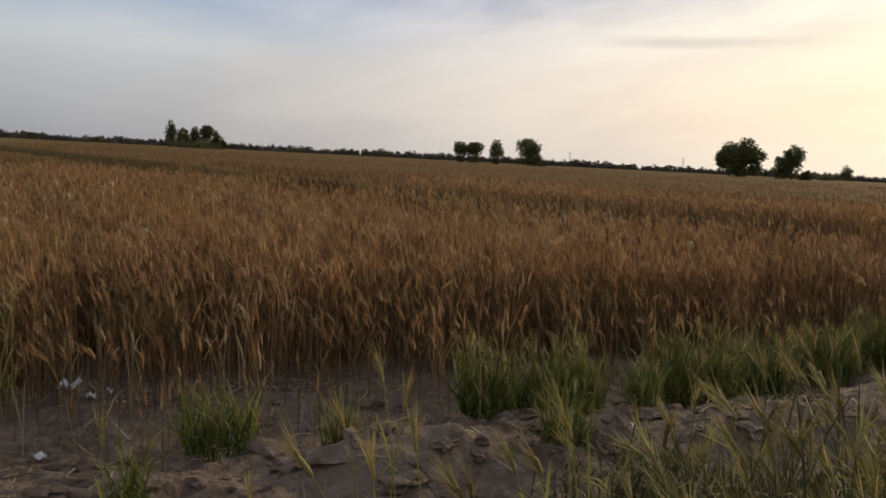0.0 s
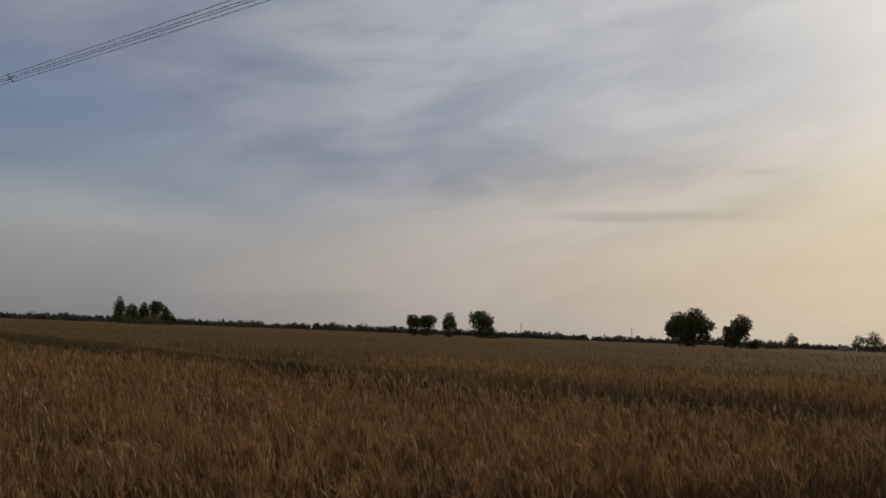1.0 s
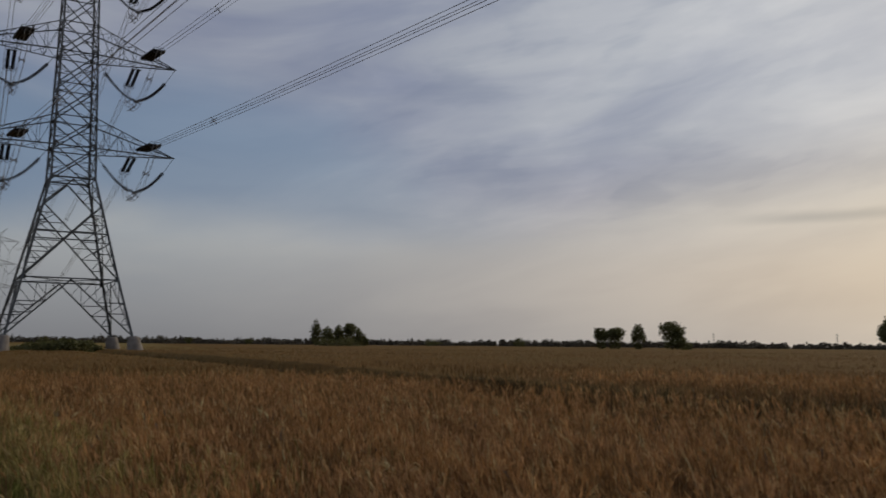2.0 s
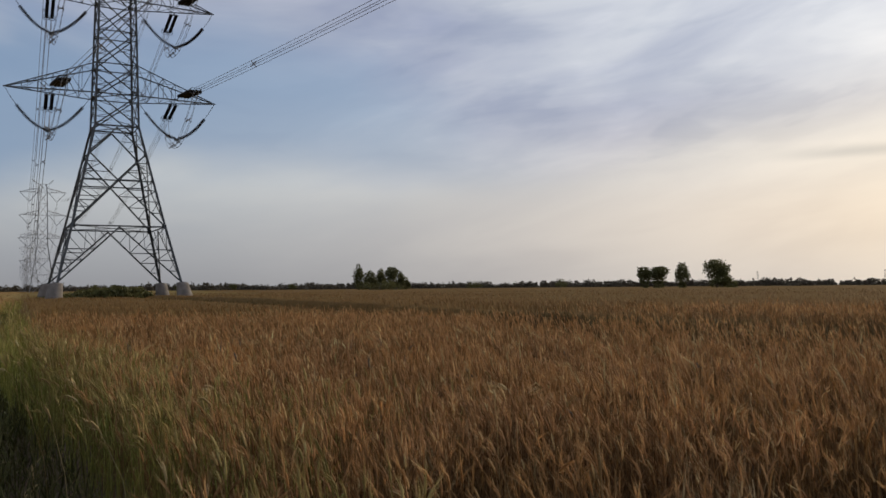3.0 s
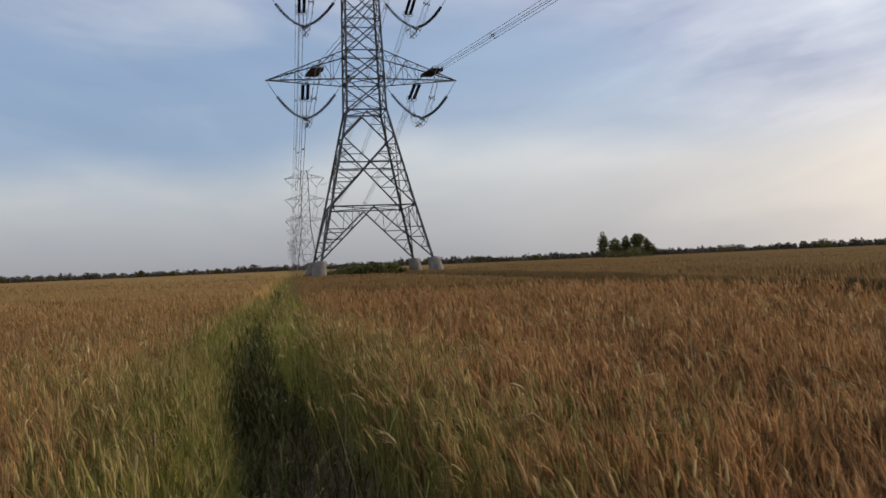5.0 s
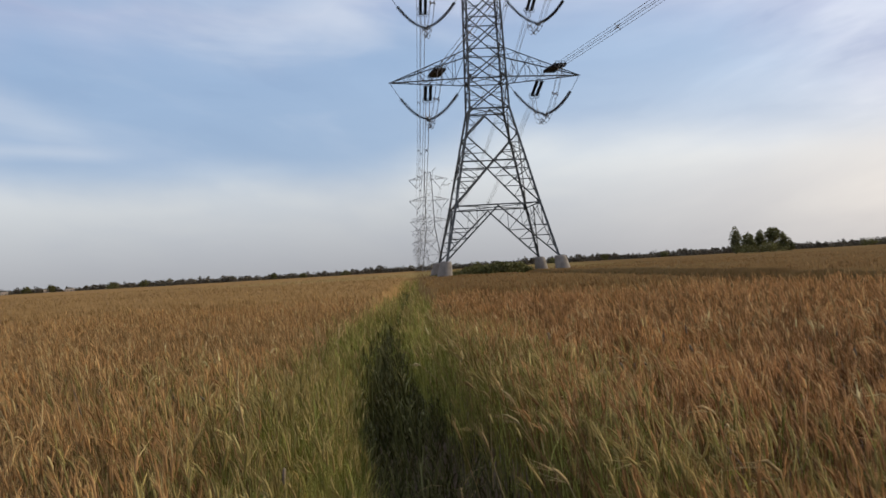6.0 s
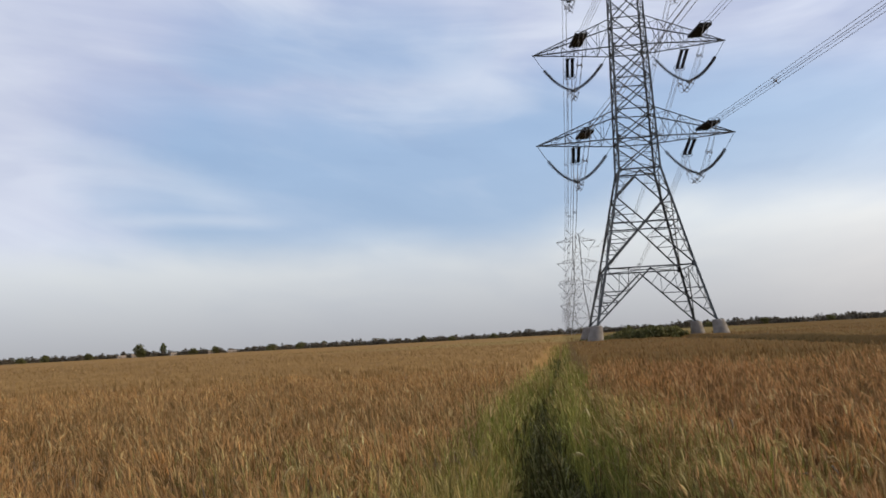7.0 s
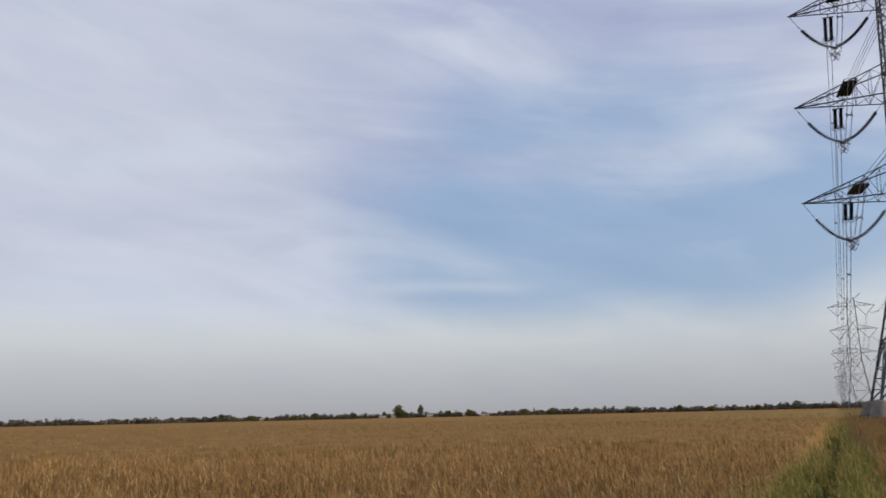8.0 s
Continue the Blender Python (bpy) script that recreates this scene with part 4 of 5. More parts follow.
el_tree(-28.6, 330, 1.18, 1.05, 21, DARK, "vase", leaves=2200, leaf=0.28)
el_tree(-29.45, 332, 1.20, 1.4, 22, DARK, "vase", leaves=2600, leaf=0.28)
el_tree(-30.9, 330, 1.36, 0.98, 23, "slender dark green tree with gaps in its crown", "sparse", leaves=1500, leaf=0.28)
el_tree(-30.85, 329, 0.36, 0.45, 26, "small dark shrub at the foot of a slender tree", "bush", leaves=400, category="shrub")
el_tree(-32.95, 325, 1.58, 1.85, 24, DARK + ", full crown", "vase", leaves=2600, leaf=0.3)
el_tree(-33.25, 323, 1.0, 1.25, 27, "low dense dark green tree under a taller crown", leaves=1500, leaf=0.3)
el_tree(-33.9, 335, 0.35, 0.7, 25, "small dark shrub beside a tree", "bush", leaves=400, category="shrub")
el_tree(-45.4, 300, 1.85, 1.9, 31, "large spreading dark green tree", leaves=4200)
el_tree(-46.3, 302, 2.12, 2.1, 32, "large spreading dark green tree", leaves=5000)
el_tree(-48.95, 305, 1.82, 1.35, 33, "dark green tree with an open crown", leaves=2600)
el_tree(-48.35, 303, 1.15, 1.0, 34, "low dark green tree beside a taller one", leaves=1100)
el_tree(-49.75, 310, 0.62, 0.8, 35, "ragged dark green shrub at the field edge", "bush", leaves=600, category="shrub")
el_tree(-51.95, 460, 0.80, 0.85, 36, "small dark green tree far off", leaves=900)
el_tree(-50.9, 470, 0.35, 1.4, 37, "low dark green shrubs far off", "bush", leaves=700, category="shrub")
el_tree(-55.6, 430, 0.85, 0.9, 38, "thin pale tree with sparse leaves on bare limbs", "sparse", leaves=500, foliage=m_foliage_pale)
el_tree(-56.4, 425, 1.08, 1.1, 39, "thin pale tree with sparse leaves on bare limbs", "sparse", leaves=600, foliage=m_foliage_pale)
el_tree(-57.3, 430, 0.4, 0.9, 40, "low dark green shrub at the field edge", "bush", leaves=400, category="shrub")
el_tree(36, 690, 0.74, 0.78, 51, "round dark green tree beside village houses", leaves=1300, leaf=0.5)
el_tree(34.7, 1250, 0.66, 0.42, 52, "tall pale tree far beyond the village", "narrow", leaves=500, leaf=0.9, foliage=m_foliage_pale)
for az, el, wd, sd in ((18.55, 0.37, 0.4, 61), (47.0, 0.42, 0.35, 62), (41.3, 0.36, 0.6, 63), (42.6, 0.30, 0.7, 64), (38.9, 0.34, 0.6, 65), (31.6, 0.38, 0.5, 66), (28.2, 0.33, 0.9, 67),
                       (26.4, 0.35, 0.6, 68), (24.9, 0.36, 0.45, 69), (21.1, 0.33, 0.5, 70), (32.9, 0.33, 0.6, 71), (16.7, 0.26, 0.5, 72), (14.0, 0.28, 0.7, 73), (45.2, 0.26, 1.0, 74), (-2.6, 0.33, 0.5, 75), (-6.3, 0.3, 0.6, 76), (5.6, 0.33, 0.8, 77), (0.6, 0.28, 0.9, 78)):
    el_tree(az, 860, el, wd, sd, "dark tree in a distant tree line", leaves=420, leaf=0.6)

# the low tree line along the horizon
rng = np.random.default_rng(5)
blobs = []
for az in np.arange(-80, 78, 0.10):
    r = 1000 + 130 * math.sin(az * 0.21) + 60 * math.sin(az * 1.7)
    if rng.uniform() < 0.06:
        continue
    h = r * math.tan(radians((0.21 if az < 12 else 0.15) + 0.19 * rng.uniform() ** 2.0 + 0.05 * math.sin(az * 0.9) * math.sin(az * 0.37))) + 1.2
    p = polar(az + rng.uniform(-0.05, 0.05), r + rng.uniform(-25, 25))
    wd = rng.uniform(2.2, 4.4)
    for f, g in ((0.3, 1.1), (0.7, 0.8)):
        blobs.append((p.x, p.y, h * f, wd * g, wd * g, h * 0.42))
v, t = leaf_cloud(rng, blobs, 210000, 0.95)
v[:, 2] = np.maximum(v[:, 2], 0.2)
tagged(tri_object("far_tree_line", v, t, [m_woods]), "low dark line of trees and shrubs along the horizon", "trees", kind="stuff")


# ---- village ----
def house(m, sx, sy, sz, door_at):
    e = thing("village_house", m, "small flat-roofed plastered house in a distant village", "house", "village houses")
    s = Shape()
    s.box((0, 0, sz / 2), sx, sy, sz)
    s.obj("wall", m_plaster, e)
    r = Shape()
    r.box((0, 0, sz + 0.12), sx + 0.5, sy + 0.5, 0.24)
    r.box((0, -sy / 2 - 0.1, sz + 0.4), sx + 0.4, 0.2, 0.35)
    r.obj("roof", m_plaster, e)
    d = Shape()
    d.box((door_at * sx, -sy / 2 - 0.03, 1.05), 1.0, 0.1, 2.1)
    d.obj("door", m_dark, e)
    for u in (-0.32, 0.32):
        q = Shape()
        q.box(((u + door_at * 0.1) * sx, -sy / 2 - 0.03, 1.7), 0.9, 0.08, 1.0)
        q.obj("window", m_dark, e)
    return e


for az, r, sx, sz, door_at in ((42.9, 985, 5, 3.4, 0.1), (37.1, 1010, 8, 3.2, -0.1), (36.4, 1030, 5, 4.2, 0.0), (34.1, 1000, 6, 3.4, 0.15), (31.9, 990, 5, 3.4, 0.0),
                               (30.6, 1020, 9, 3.0, 0.1), (27.6, 1035, 6, 3.4, -0.15), (44.6, 1010, 6, 3.2, 0.0), (26.6, 1040, 5, 3.2, 0.1), (-54.8, 640, 5, 4.0, 0.1)):
    p = polar(az, r)
    house(pose(p.x, p.y, 0, 0, 0, az + 12), sx, 6.0, sz, door_at)

# thicket between the tower's legs
thicket = tree(tower_m @ Vector((-1.6, 2.4, 0)), 2.2, 10.2, 91, "low dark green thicket growing between the tower legs", "bush", leaves=7500, leaf=0.2, category="shrub")


# ---- the crop ----
class Crop:
    """Builds many plants into one mesh by templates repeated over arrays."""
    def __init__(self):
        self.v, self.t, self.m, self.n = [], [], [], 0

    def put(self, verts, tris, mat):
        """verts (N, K, 3), tris (F, 3) for each plant."""
        N, K = verts.shape[:2]
        self.v.append(verts.reshape(-1, 3))
        f = (np.arange(N)[:, None, None] * K + np.asarray(tris)[None] + self.n).reshape(-1, 3)
        self.t.append(f)
        self.m.append(np.full(len(f), mat))
        self.n += N * K

    def tubes(self, pts, radii, sides, mat, point=False):
        """pts (N, K, 3); radii (K,) or (N, K)."""
        N, K = pts.shape[:2]
        d = np.gradient(pts, axis=1)
        d /= np.linalg.norm(d, axis=2, keepdims=True) + 1e-9
        ref = np.where(np.abs(d[..., 2:]) > 0.8, np.array([1.0, 0, 0]), np.array([0, 0, 1.0]))
        a = np.cross(d, ref)
        a /= np.linalg.norm(a, axis=2, keepdims=True) + 1e-9
        b = np.cross(d, a)
        r = np.broadcast_to(np.asarray(radii), (N, K))[..., None, None]
        ang = 2 * np.pi * np.arange(sides) / sides
        ring = pts[:, :, None] + r * (a[:, :, None] * np.cos(ang)[:, None] + b[:, :, None] * np.sin(ang)[:, None])
        tris = []
        for k in range(K - 1):
            for s in range(sides):
                u = (s + 1) % sides
                p, q = k * sides, (k + 1) * sides
                tris += [(p + s, p + u, q + u), (p + s, q + u, q + s)]
        self.put(ring.reshape(N, K * sides, 3), tris, mat)

    def blades(self, pts, wide, mat):
        """Leaf ribbons along pts (N, K, 3), tapering, with a fold."""
        N, K = pts.shape[:2]
        d = np.gradient(pts, axis=1)
        side = np.cross(d, np.array([0, 0, 1.0])) + 1e-6
        side /= np.linalg.norm(side, axis=2, keepdims=True)
        prof = np.interp(np.linspace(0, 1, K), [0, 0.3, 1], [0.6, 1, 0.08])
        off = side * (np.asarray(wide).reshape(-1, 1, 1) * prof[None, :, None])
        v = np.concatenate([pts - off, pts + off], 1)
        tris = []
        for k in range(K - 1):
            tris += [(k, k + 1, K + k + 1), (k, K + k + 1, K + k)]
        self.put(v, tris, mat)

    def obj(self, name, mats):
        return tri_object(name, np.concatenate(self.v), np.concatenate(self.t), mats, np.concatenate(self.m))


def stand(rng, x, y, h, lod, crop, lean=0.10, leaves=2, ear=True, ear_len=0.08, wind=2.8, fat=1.0, base=None, droop_most=0.55, awns=8):
    """Stalks at x, y of height h. Materials: 0 stalk, 1 ear, 2 leaf."""
    N = len(x)
    if N == 0:
        return
    z = land(x, y) if base is None else base
    th = rng.normal(wind, 1.0, N) + 1.6 * wave(x, y, 2.6, 13.0) + 1.0 * wave(x, y, 7.0, 14.0)      # neighbours lean alike
    dirs = np.stack([np.cos(th), np.sin(th), 0 * th], -1)
    bend = np.abs(rng.normal(lean, lean * 0.7, N))
    root = np.stack([x, y, z - 0.02], -1)
    upz = np.array([0, 0, 1.0])

    def at(s):
        s = np.asarray(s)[None, :, None]
        hh = h[:, None, None]
        return root[:, None] + dirs[:, None] * (bend[:, None, None] * hh * s**1.8) + upz * (hh * s * (1 - 0.25 * bend[:, None, None] * s))

    if lod == 0:
        crop.tubes(at(np.array([0, 0.55, 1.0])), np.array([0.0027, 0.0024, 0.0016]) * fat, 3, 0)
    elif lod == 1:
        crop.tubes(at(np.array([0.0, 1.0])), np.array([0.0038, 0.0026]) * fat, 3, 0)
    if ear:
        tang = at(np.array([0.9, 1.0]))
        e = tang[:, 1] - tang[:, 0]
        e /= np.linalg.norm(e, axis=1)[:, None]
        L = ear_len * rng.uniform(0.7, 1.25, N)[:, None]
        droop = (rng.uniform(0, 1, N) ** 2 * droop_most)[:, None]
        e2 = e + dirs * droop - upz * 0.9 * droop
        e2 /= np.linalg.norm(e2, axis=1)[:, None]
        p0 = tang[:, 1]
        p1 = p0 + e * L * 0.5
        p2 = p1 + e2 * L * 0.5
        if lod == 0:
            pm, pn = p0 + e * L * 0.2, p1 + e2 * L * 0.25
            crop.tubes(np.stack([p0, pm, pn, p2], 1), np.array([0.0022, 0.0052, 0.0048, 0.0010]) * fat, 4, 1)
            for k in range(awns):
                q = p0 + (p2 - p0) * rng.uniform(0.05, 0.95, N)[:, None]
                out = e2 + rng.normal(0, 0.19, (N, 3))
                out /= np.linalg.norm(out, axis=1)[:, None]
                wd = np.cross(out, rng.normal(size=(N, 3)))
                wd /= np.linalg.norm(wd, axis=1)[:, None]
                tipp = q + out * rng.uniform(0.06, 0.12, N)[:, None] * fat
                crop.put(np.stack([q - wd * 0.0020, q + wd * 0.0020, tipp], 1), [(0, 1, 2)], 1)
        elif lod == 1:
            crop.tubes(np.stack([p0, p1, p2], 1), np.array([0.003, 0.0054, 0.0015]) * fat, 3, 1)
            for k in range(4):
                wd = rng.normal(size=(N, 3)) * 0.0035
                crop.put(np.stack([p1 - wd, p1 + wd, p2 + (e2 + rng.normal(0, 0.2, (N, 3))) * 0.09], 1), [(0, 1, 2)], 1)
        else:
            crop.tubes(np.stack([at(np.array([0.5]))[:, 0], p1, p2 + e2 * L * 0.5], 1), np.array([0.004, 0.0088, 0.0015]) * fat, 3, 1)
    for k in range(leaves):
        s0 = rng.uniform(0.2, 0.85, N)
        a = rng.uniform(0, 2 * np.pi, N)
        ld = np.stack([np.cos(a), np.sin(a), 0 * a], -1)
        ln = rng.uniform(0.14, 0.30, N)
        st = root + dirs * (bend * h * s0**1.8)[:, None] + upz * (h * s0 * (1 - 0.25 * bend * s0))[:, None]
        K = 4 if lod == 0 else 3 if lod == 1 else 2
        f = np.linspace(0, 1, K)[None, :, None]
        rise = rng.uniform(0.6, 2.3, N)[:, None, None]
        pts = st[:, None] + ld[:, None] * (ln[:, None, None] * f * 0.6) + upz * (ln[:, None, None] * (rise * f - 1.0 * f**2))
        crop.blades(pts, rng.uniform(0.0025, 0.005, N) * (1 if lod == 0 else 1.4 if lod == 1 else 2.6) * fat, 2)


EYE_MID = np.array([-0.9, 1.9])


def scatter(rng, density, r0, r1, az0=-66.0, az1=68.0):
    """Even random places in a fan before the camera's stretch of bund."""
    area = math.radians(az1 - az0) / 2 * (r1**2 - r0**2)
    n = int(area * density)
    r = np.sqrt(rng.uniform(r0**2, r1**2, n))
    a = np.radians(rng.uniform(az0, az1, n))
    return EYE_MID[0] - np.sin(a) * r, EYE_MID[1] + np.cos(a) * r


def wheat_mask(rng, x, y):
    edge = EDGE_Y - 0.4 * np.clip((x - 1.5) / 2, 0, 1) - 0.4 * np.clip((-2.5 - x) / 2, 0, 1) + 0.2 * wave(x, y * 0, 1.7, 3.0) + 0.12 * wave(x, y, 6.0, 1.0)
    a = across(x, y)
    thin = 0.80 + 0.5 * wave(x, y, 1.9, 11.0) + 0.7 * wave(x, y, 8.0, 12.0)      # thicker and thinner patches
    furrow = np.abs(beyond_furrow(x, y))
    return (y > edge) & (np.abs(a) > 0.75 + 0.5 * rng.uniform(size=len(x)) ** 1.5) & (rng.uniform(size=len(x)) < np.clip(thin, 0.3, 1)) & ((furrow > 1.65 + 0.3 * wave(x, y, 0.9, 15.0)) | (y < 8.0) | (rng.uniform(size=len(x)) < 0.02 + 0.3 * (wave(x, y, 0.45, 16.0) > 0.5)))


def wheat_height(rng, x, y):
    swell = 0.05 * wave(x, y, 1.3, 2.0) + 0.13 * wave(x, y, 3.6, 4.0) + 0.12 * wave(x, y, 8.5, 5.0) + 0.03 * wave(x, y, 0.35, 6.0)
    low = 1 - 0.4 * np.exp(-np.abs(beyond_furrow(x, y) / 1.1) ** 8) * np.clip((y - 8) / 3, 0, 1)
    u = rng.uniform(size=len(x))
    return (0.76 + swell) * low * (1 - 0.26 * u**2) * rng.uniform(0.95, 1.08, len(x))


rng = np.random.default_rng(21)
near_crop = Crop()
for dens, r0, r1, aw, lv in ((310, 2.5, 8.5, 6, 2), (180, 8.5, 13.0, 4, 1)):
    x, y = scatter(rng, dens, r0, r1, -76.0)
    k = wheat_mask(rng, x, y)
    x, y = x[k], y[k]
    stand(rng, x, y, wheat_height(rng, x, y), 0, near_crop, awns=aw, leaves=lv, fat=1.05 if aw > 5 else 1.25, lean=0.11)
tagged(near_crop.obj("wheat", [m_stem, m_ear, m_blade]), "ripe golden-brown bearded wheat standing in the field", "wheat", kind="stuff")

front_crop = Crop()
n = 2600
x = rng.uniform(-4.5, 8.5, n)
y = EDGE_Y - 0.4 * np.clip((x - 1.5) / 2, 0, 1) + 0.2 * wave(x, x * 0, 1.7, 3.0) + rng.uniform(-0.12, 1.1, n)
k = np.abs(across(x, y)) > 0.9
for pick, ear in ((k & (np.arange(n) % 2 == 0), True), (k & (np.arange(n) % 2 == 1), False)):
    stand(rng, x[pick], y[pick], rng.uniform(0.42, 0.78, pick.sum()), 0, front_crop, leaves=3, ear=ear, lean=0.10, awns=6)
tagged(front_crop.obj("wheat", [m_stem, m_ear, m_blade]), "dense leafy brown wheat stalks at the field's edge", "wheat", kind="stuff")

mid_crop = Crop()
x, y = scatter(rng, 50, 13.0, 27.0)
k = wheat_mask(rng, x, y)
x, y = x[k], y[k]
stand(rng, x, y, wheat_height(rng, x, y), 1, mid_crop, leaves=1, fat=1.25, lean=0.11)
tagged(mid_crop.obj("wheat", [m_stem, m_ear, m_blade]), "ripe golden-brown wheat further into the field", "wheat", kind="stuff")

far_crop = Crop()
for dens, r0, r1, f in ((10, 27.0, 50.0, 1.7), (2.4, 50.0, 100.0, 2.4), (0.4, 100.0, 170.0, 4.0)):
    x, y = scatter(rng, dens, r0, r1)
    k = wheat_mask(rng, x, y)
    x, y = x[k], y[k]
    stand(rng, x, y, 0.72 + 0.35 * (wheat_height(rng, x, y) - 0.72), 2, far_crop, leaves=0, ear_len=0.09 * f**0.5, fat=f)
tagged(far_crop.obj("wheat", [m_far_ear, m_far_ear, m_far_ear]), "ripe wheat tops far out in the field", "wheat", kind="stuff")


def along_strip(rng, dens, s0, s1, spread, inner, second=False):
    """Places beside the ditch between two distances along it."""
    n = int((s1 - s0) * 4.0 * dens * spread / 0.6)
    s = rng.uniform(s0, s1, n)
    centre = furrow_off(s) if second else 0.0
    a = rng.normal(0, 1, n)
    a = centre + np.sign(a) * (inner + np.abs(a) * spread)
    return (*strip_xy(a, s), a - centre)


# green growth along the ditch
green = Crop()
for lod, dens, s0, s1, f in ((0, 330, 4.2, 13.0, 1.0), (1, 140, 13.0, 30.0, 1.2), (2, 60, 30.0, 95.0, 1.6)):
    x, y, a = along_strip(rng, dens, s0, s1, 0.30, 0.10)
    n = len(x)
    h = (0.66 + 0.17 * np.exp(-((np.abs(a) - 0.55) / 0.4) ** 2)) * np.interp(np.abs(a), [0.04, 0.20, 0.34], [0.3, 0.55, 1.0]) * rng.uniform(0.6, 1.12, n)
    h = h * np.where(a > 0, np.interp(y, [7, 12], [0.95, 1.05]), 1.0)      # the sunny side
    far_along = np.clip((y - 14.0) / 9.0, 0, 1)
    h = h * (1 - far_along) + far_along * rng.uniform(0.42, 0.8, n)
    k = (y > 4.9 + 0.3 * rng.uniform(size=n)) & ((np.abs(a + meander(x, y)) > np.where(a > 0, np.interp(y, [6, 9, 17], [0.40, 0.31, 0.2]), np.interp(y, [6, 9, 17], [0.30, 0.20, 0.12])) + np.where(a > 0, np.interp(y, [9, 15, 24], [0.40, 0.20, 0.0]), 0.0)) | (rng.uniform(size=n) < far_along))
    g = rng.uniform(size=n) < (0.4, 0.2, 0.05)[lod]
    for pick, ear, lv in ((k & g, True, 2), (k & ~g, False, 3)):
        stand(rng, x[pick], y[pick], h[pick] * (1 if ear else 0.9), lod, green, lean=0.085, leaves=lv if lod < 2 else 2, ear=ear, ear_len=0.08, fat=f)
tagged(green.obj("ditch_grass", [m_green_stem, m_green_ear, m_green_blade]), "tall yellow-green grass and unripe stalks along a ditch", "grass", kind="stuff")

# leafy weeds on the ditch floor, toned dark in place of deep shade
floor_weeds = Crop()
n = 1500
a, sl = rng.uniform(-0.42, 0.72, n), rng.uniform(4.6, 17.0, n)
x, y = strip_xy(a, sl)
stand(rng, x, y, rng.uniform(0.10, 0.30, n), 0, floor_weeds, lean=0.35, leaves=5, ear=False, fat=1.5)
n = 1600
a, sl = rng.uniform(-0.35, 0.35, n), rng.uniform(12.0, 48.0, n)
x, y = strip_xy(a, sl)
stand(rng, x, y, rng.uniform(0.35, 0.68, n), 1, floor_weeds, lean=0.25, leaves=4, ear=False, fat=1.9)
tagged(floor_weeds.obj("ditch_weeds", [m_ditch_weed, m_green_ear, m_ditch_weed]), "leafy green weeds on the ditch floor, coloured dark as in shade", "weed", kind="stuff")

# the second bund carries a lower green growth, darkened to paint the furrow's shade
bund_grass = Crop()
for lod, dens, s0, s1, f in ((1, 90, 8.0, 26.0, 1.3), (2, 30, 26.0, 90.0, 1.9)):
    x, y, a = along_strip(rng, dens, s0, s1, 0.6, 0.02, True)
    k = rng.uniform(size=len(x)) < np.clip(0.7 + 0.8 * wave(x, y, 0.5, 3.0), 0.2, 1)
    stand(rng, x[k], y[k], rng.uniform(0.10, 0.28, k.sum()), lod, bund_grass, lean=0.16, leaves=3 if lod == 1 else 2, ear=False, fat=f)
# dark weeds stand in for the shadowed wall of the next plot
for lod, n, s0, s1, f in ((1, 4600, 8.0, 26.0, 1.7), (2, 5200, 26.0, 90.0, 2.4)):      # taller along the foot of the next plot
    s = rng.uniform(s0, s1, n)
    b = furrow_off(s) + rng.uniform(0.5, 1.5, n)
    x, y = strip_xy(b, s)
    k = rng.uniform(size=n) < np.clip(0.75 + 0.9 * wave(x, y, 0.4, 3.0), 0.15, 1)
    stand(rng, x[k], y[k], rng.uniform(0.38, 0.68, k.sum()), lod, bund_grass, lean=0.12, leaves=3 if lod == 1 else 2, ear=False, fat=f)
tagged(bund_grass.obj("bund_grass", [m_bund_weed, m_green_ear, m_bund_weed]), "low olive weeds on a bund between wheat plots, darkened as furrow shade", "grass", kind="stuff")

# yellowing stalks where the ditch growth passes into the wheat
fringe = Crop()
x, y, a = along_strip(rng, 66, 4.6, 13.0, 1.15, 0.5)
k = (y > 5.1) & ((a < 1.35) | (y > 7.2)) & (np.abs(a) > np.where(a > 0, 0.86, 0.5)) & (rng.uniform(size=len(x)) < np.clip(0.65 + 0.8 * wave(x, y, 1.6, 17.0), 0.1, 1) * np.clip((15 - y) / 5, 0, 1))
stand(rng, x[k], y[k], np.where(a[k] > 0, 0.92, 1.0) * rng.uniform(0.58, 0.86, k.sum()), 0, fringe, lean=0.10, leaves=2)
tagged(fringe.obj("half_ripe_wheat", [m_green_stem, m_green_ear, m_green_blade]), "half-ripe yellow-green wheat beside a ditch", "wheat", kind="stuff")


# lighter heads on the sunny side of the ditch
lit_fringe = Crop()
n = 620
a, sl = 0.68 + np.abs(rng.normal(0, 0.5, n)), rng.uniform(6.5, 16.0, n)
x, y = strip_xy(a, sl)
stand(rng, x, y, rng.uniform(0.66, 0.92, n), 0, lit_fringe, lean=0.14, leaves=2, ear_len=0.085, droop_most=0.9)
tagged(lit_fringe.obj("half_ripe_wheat", [m_green_stem, m_green_ear, m_green_blade]), "yellow-green wheat heads beside a ditch", "wheat", kind="stuff")


# bleached ears standing out of the crop
tall = Crop()
x, y = scatter(rng, 3.5, 3.0, 14.0)
k = (y > EDGE_Y) & (np.abs(across(x, y)) > 0.5)
x, y = x[k], y[k]
stand(rng, x, y, rng.uniform(0.74, 0.92, len(x)), 0, tall, lean=0.2, leaves=1, ear_len=0.10, fat=1.3, droop_most=1.3, awns=10)
tagged(tall.obj("tall_wheat", [m_pale_ear, m_pale_ear, m_blade]), "taller bleached wheat ears nodding above the crop", "wheat", kind="stuff")

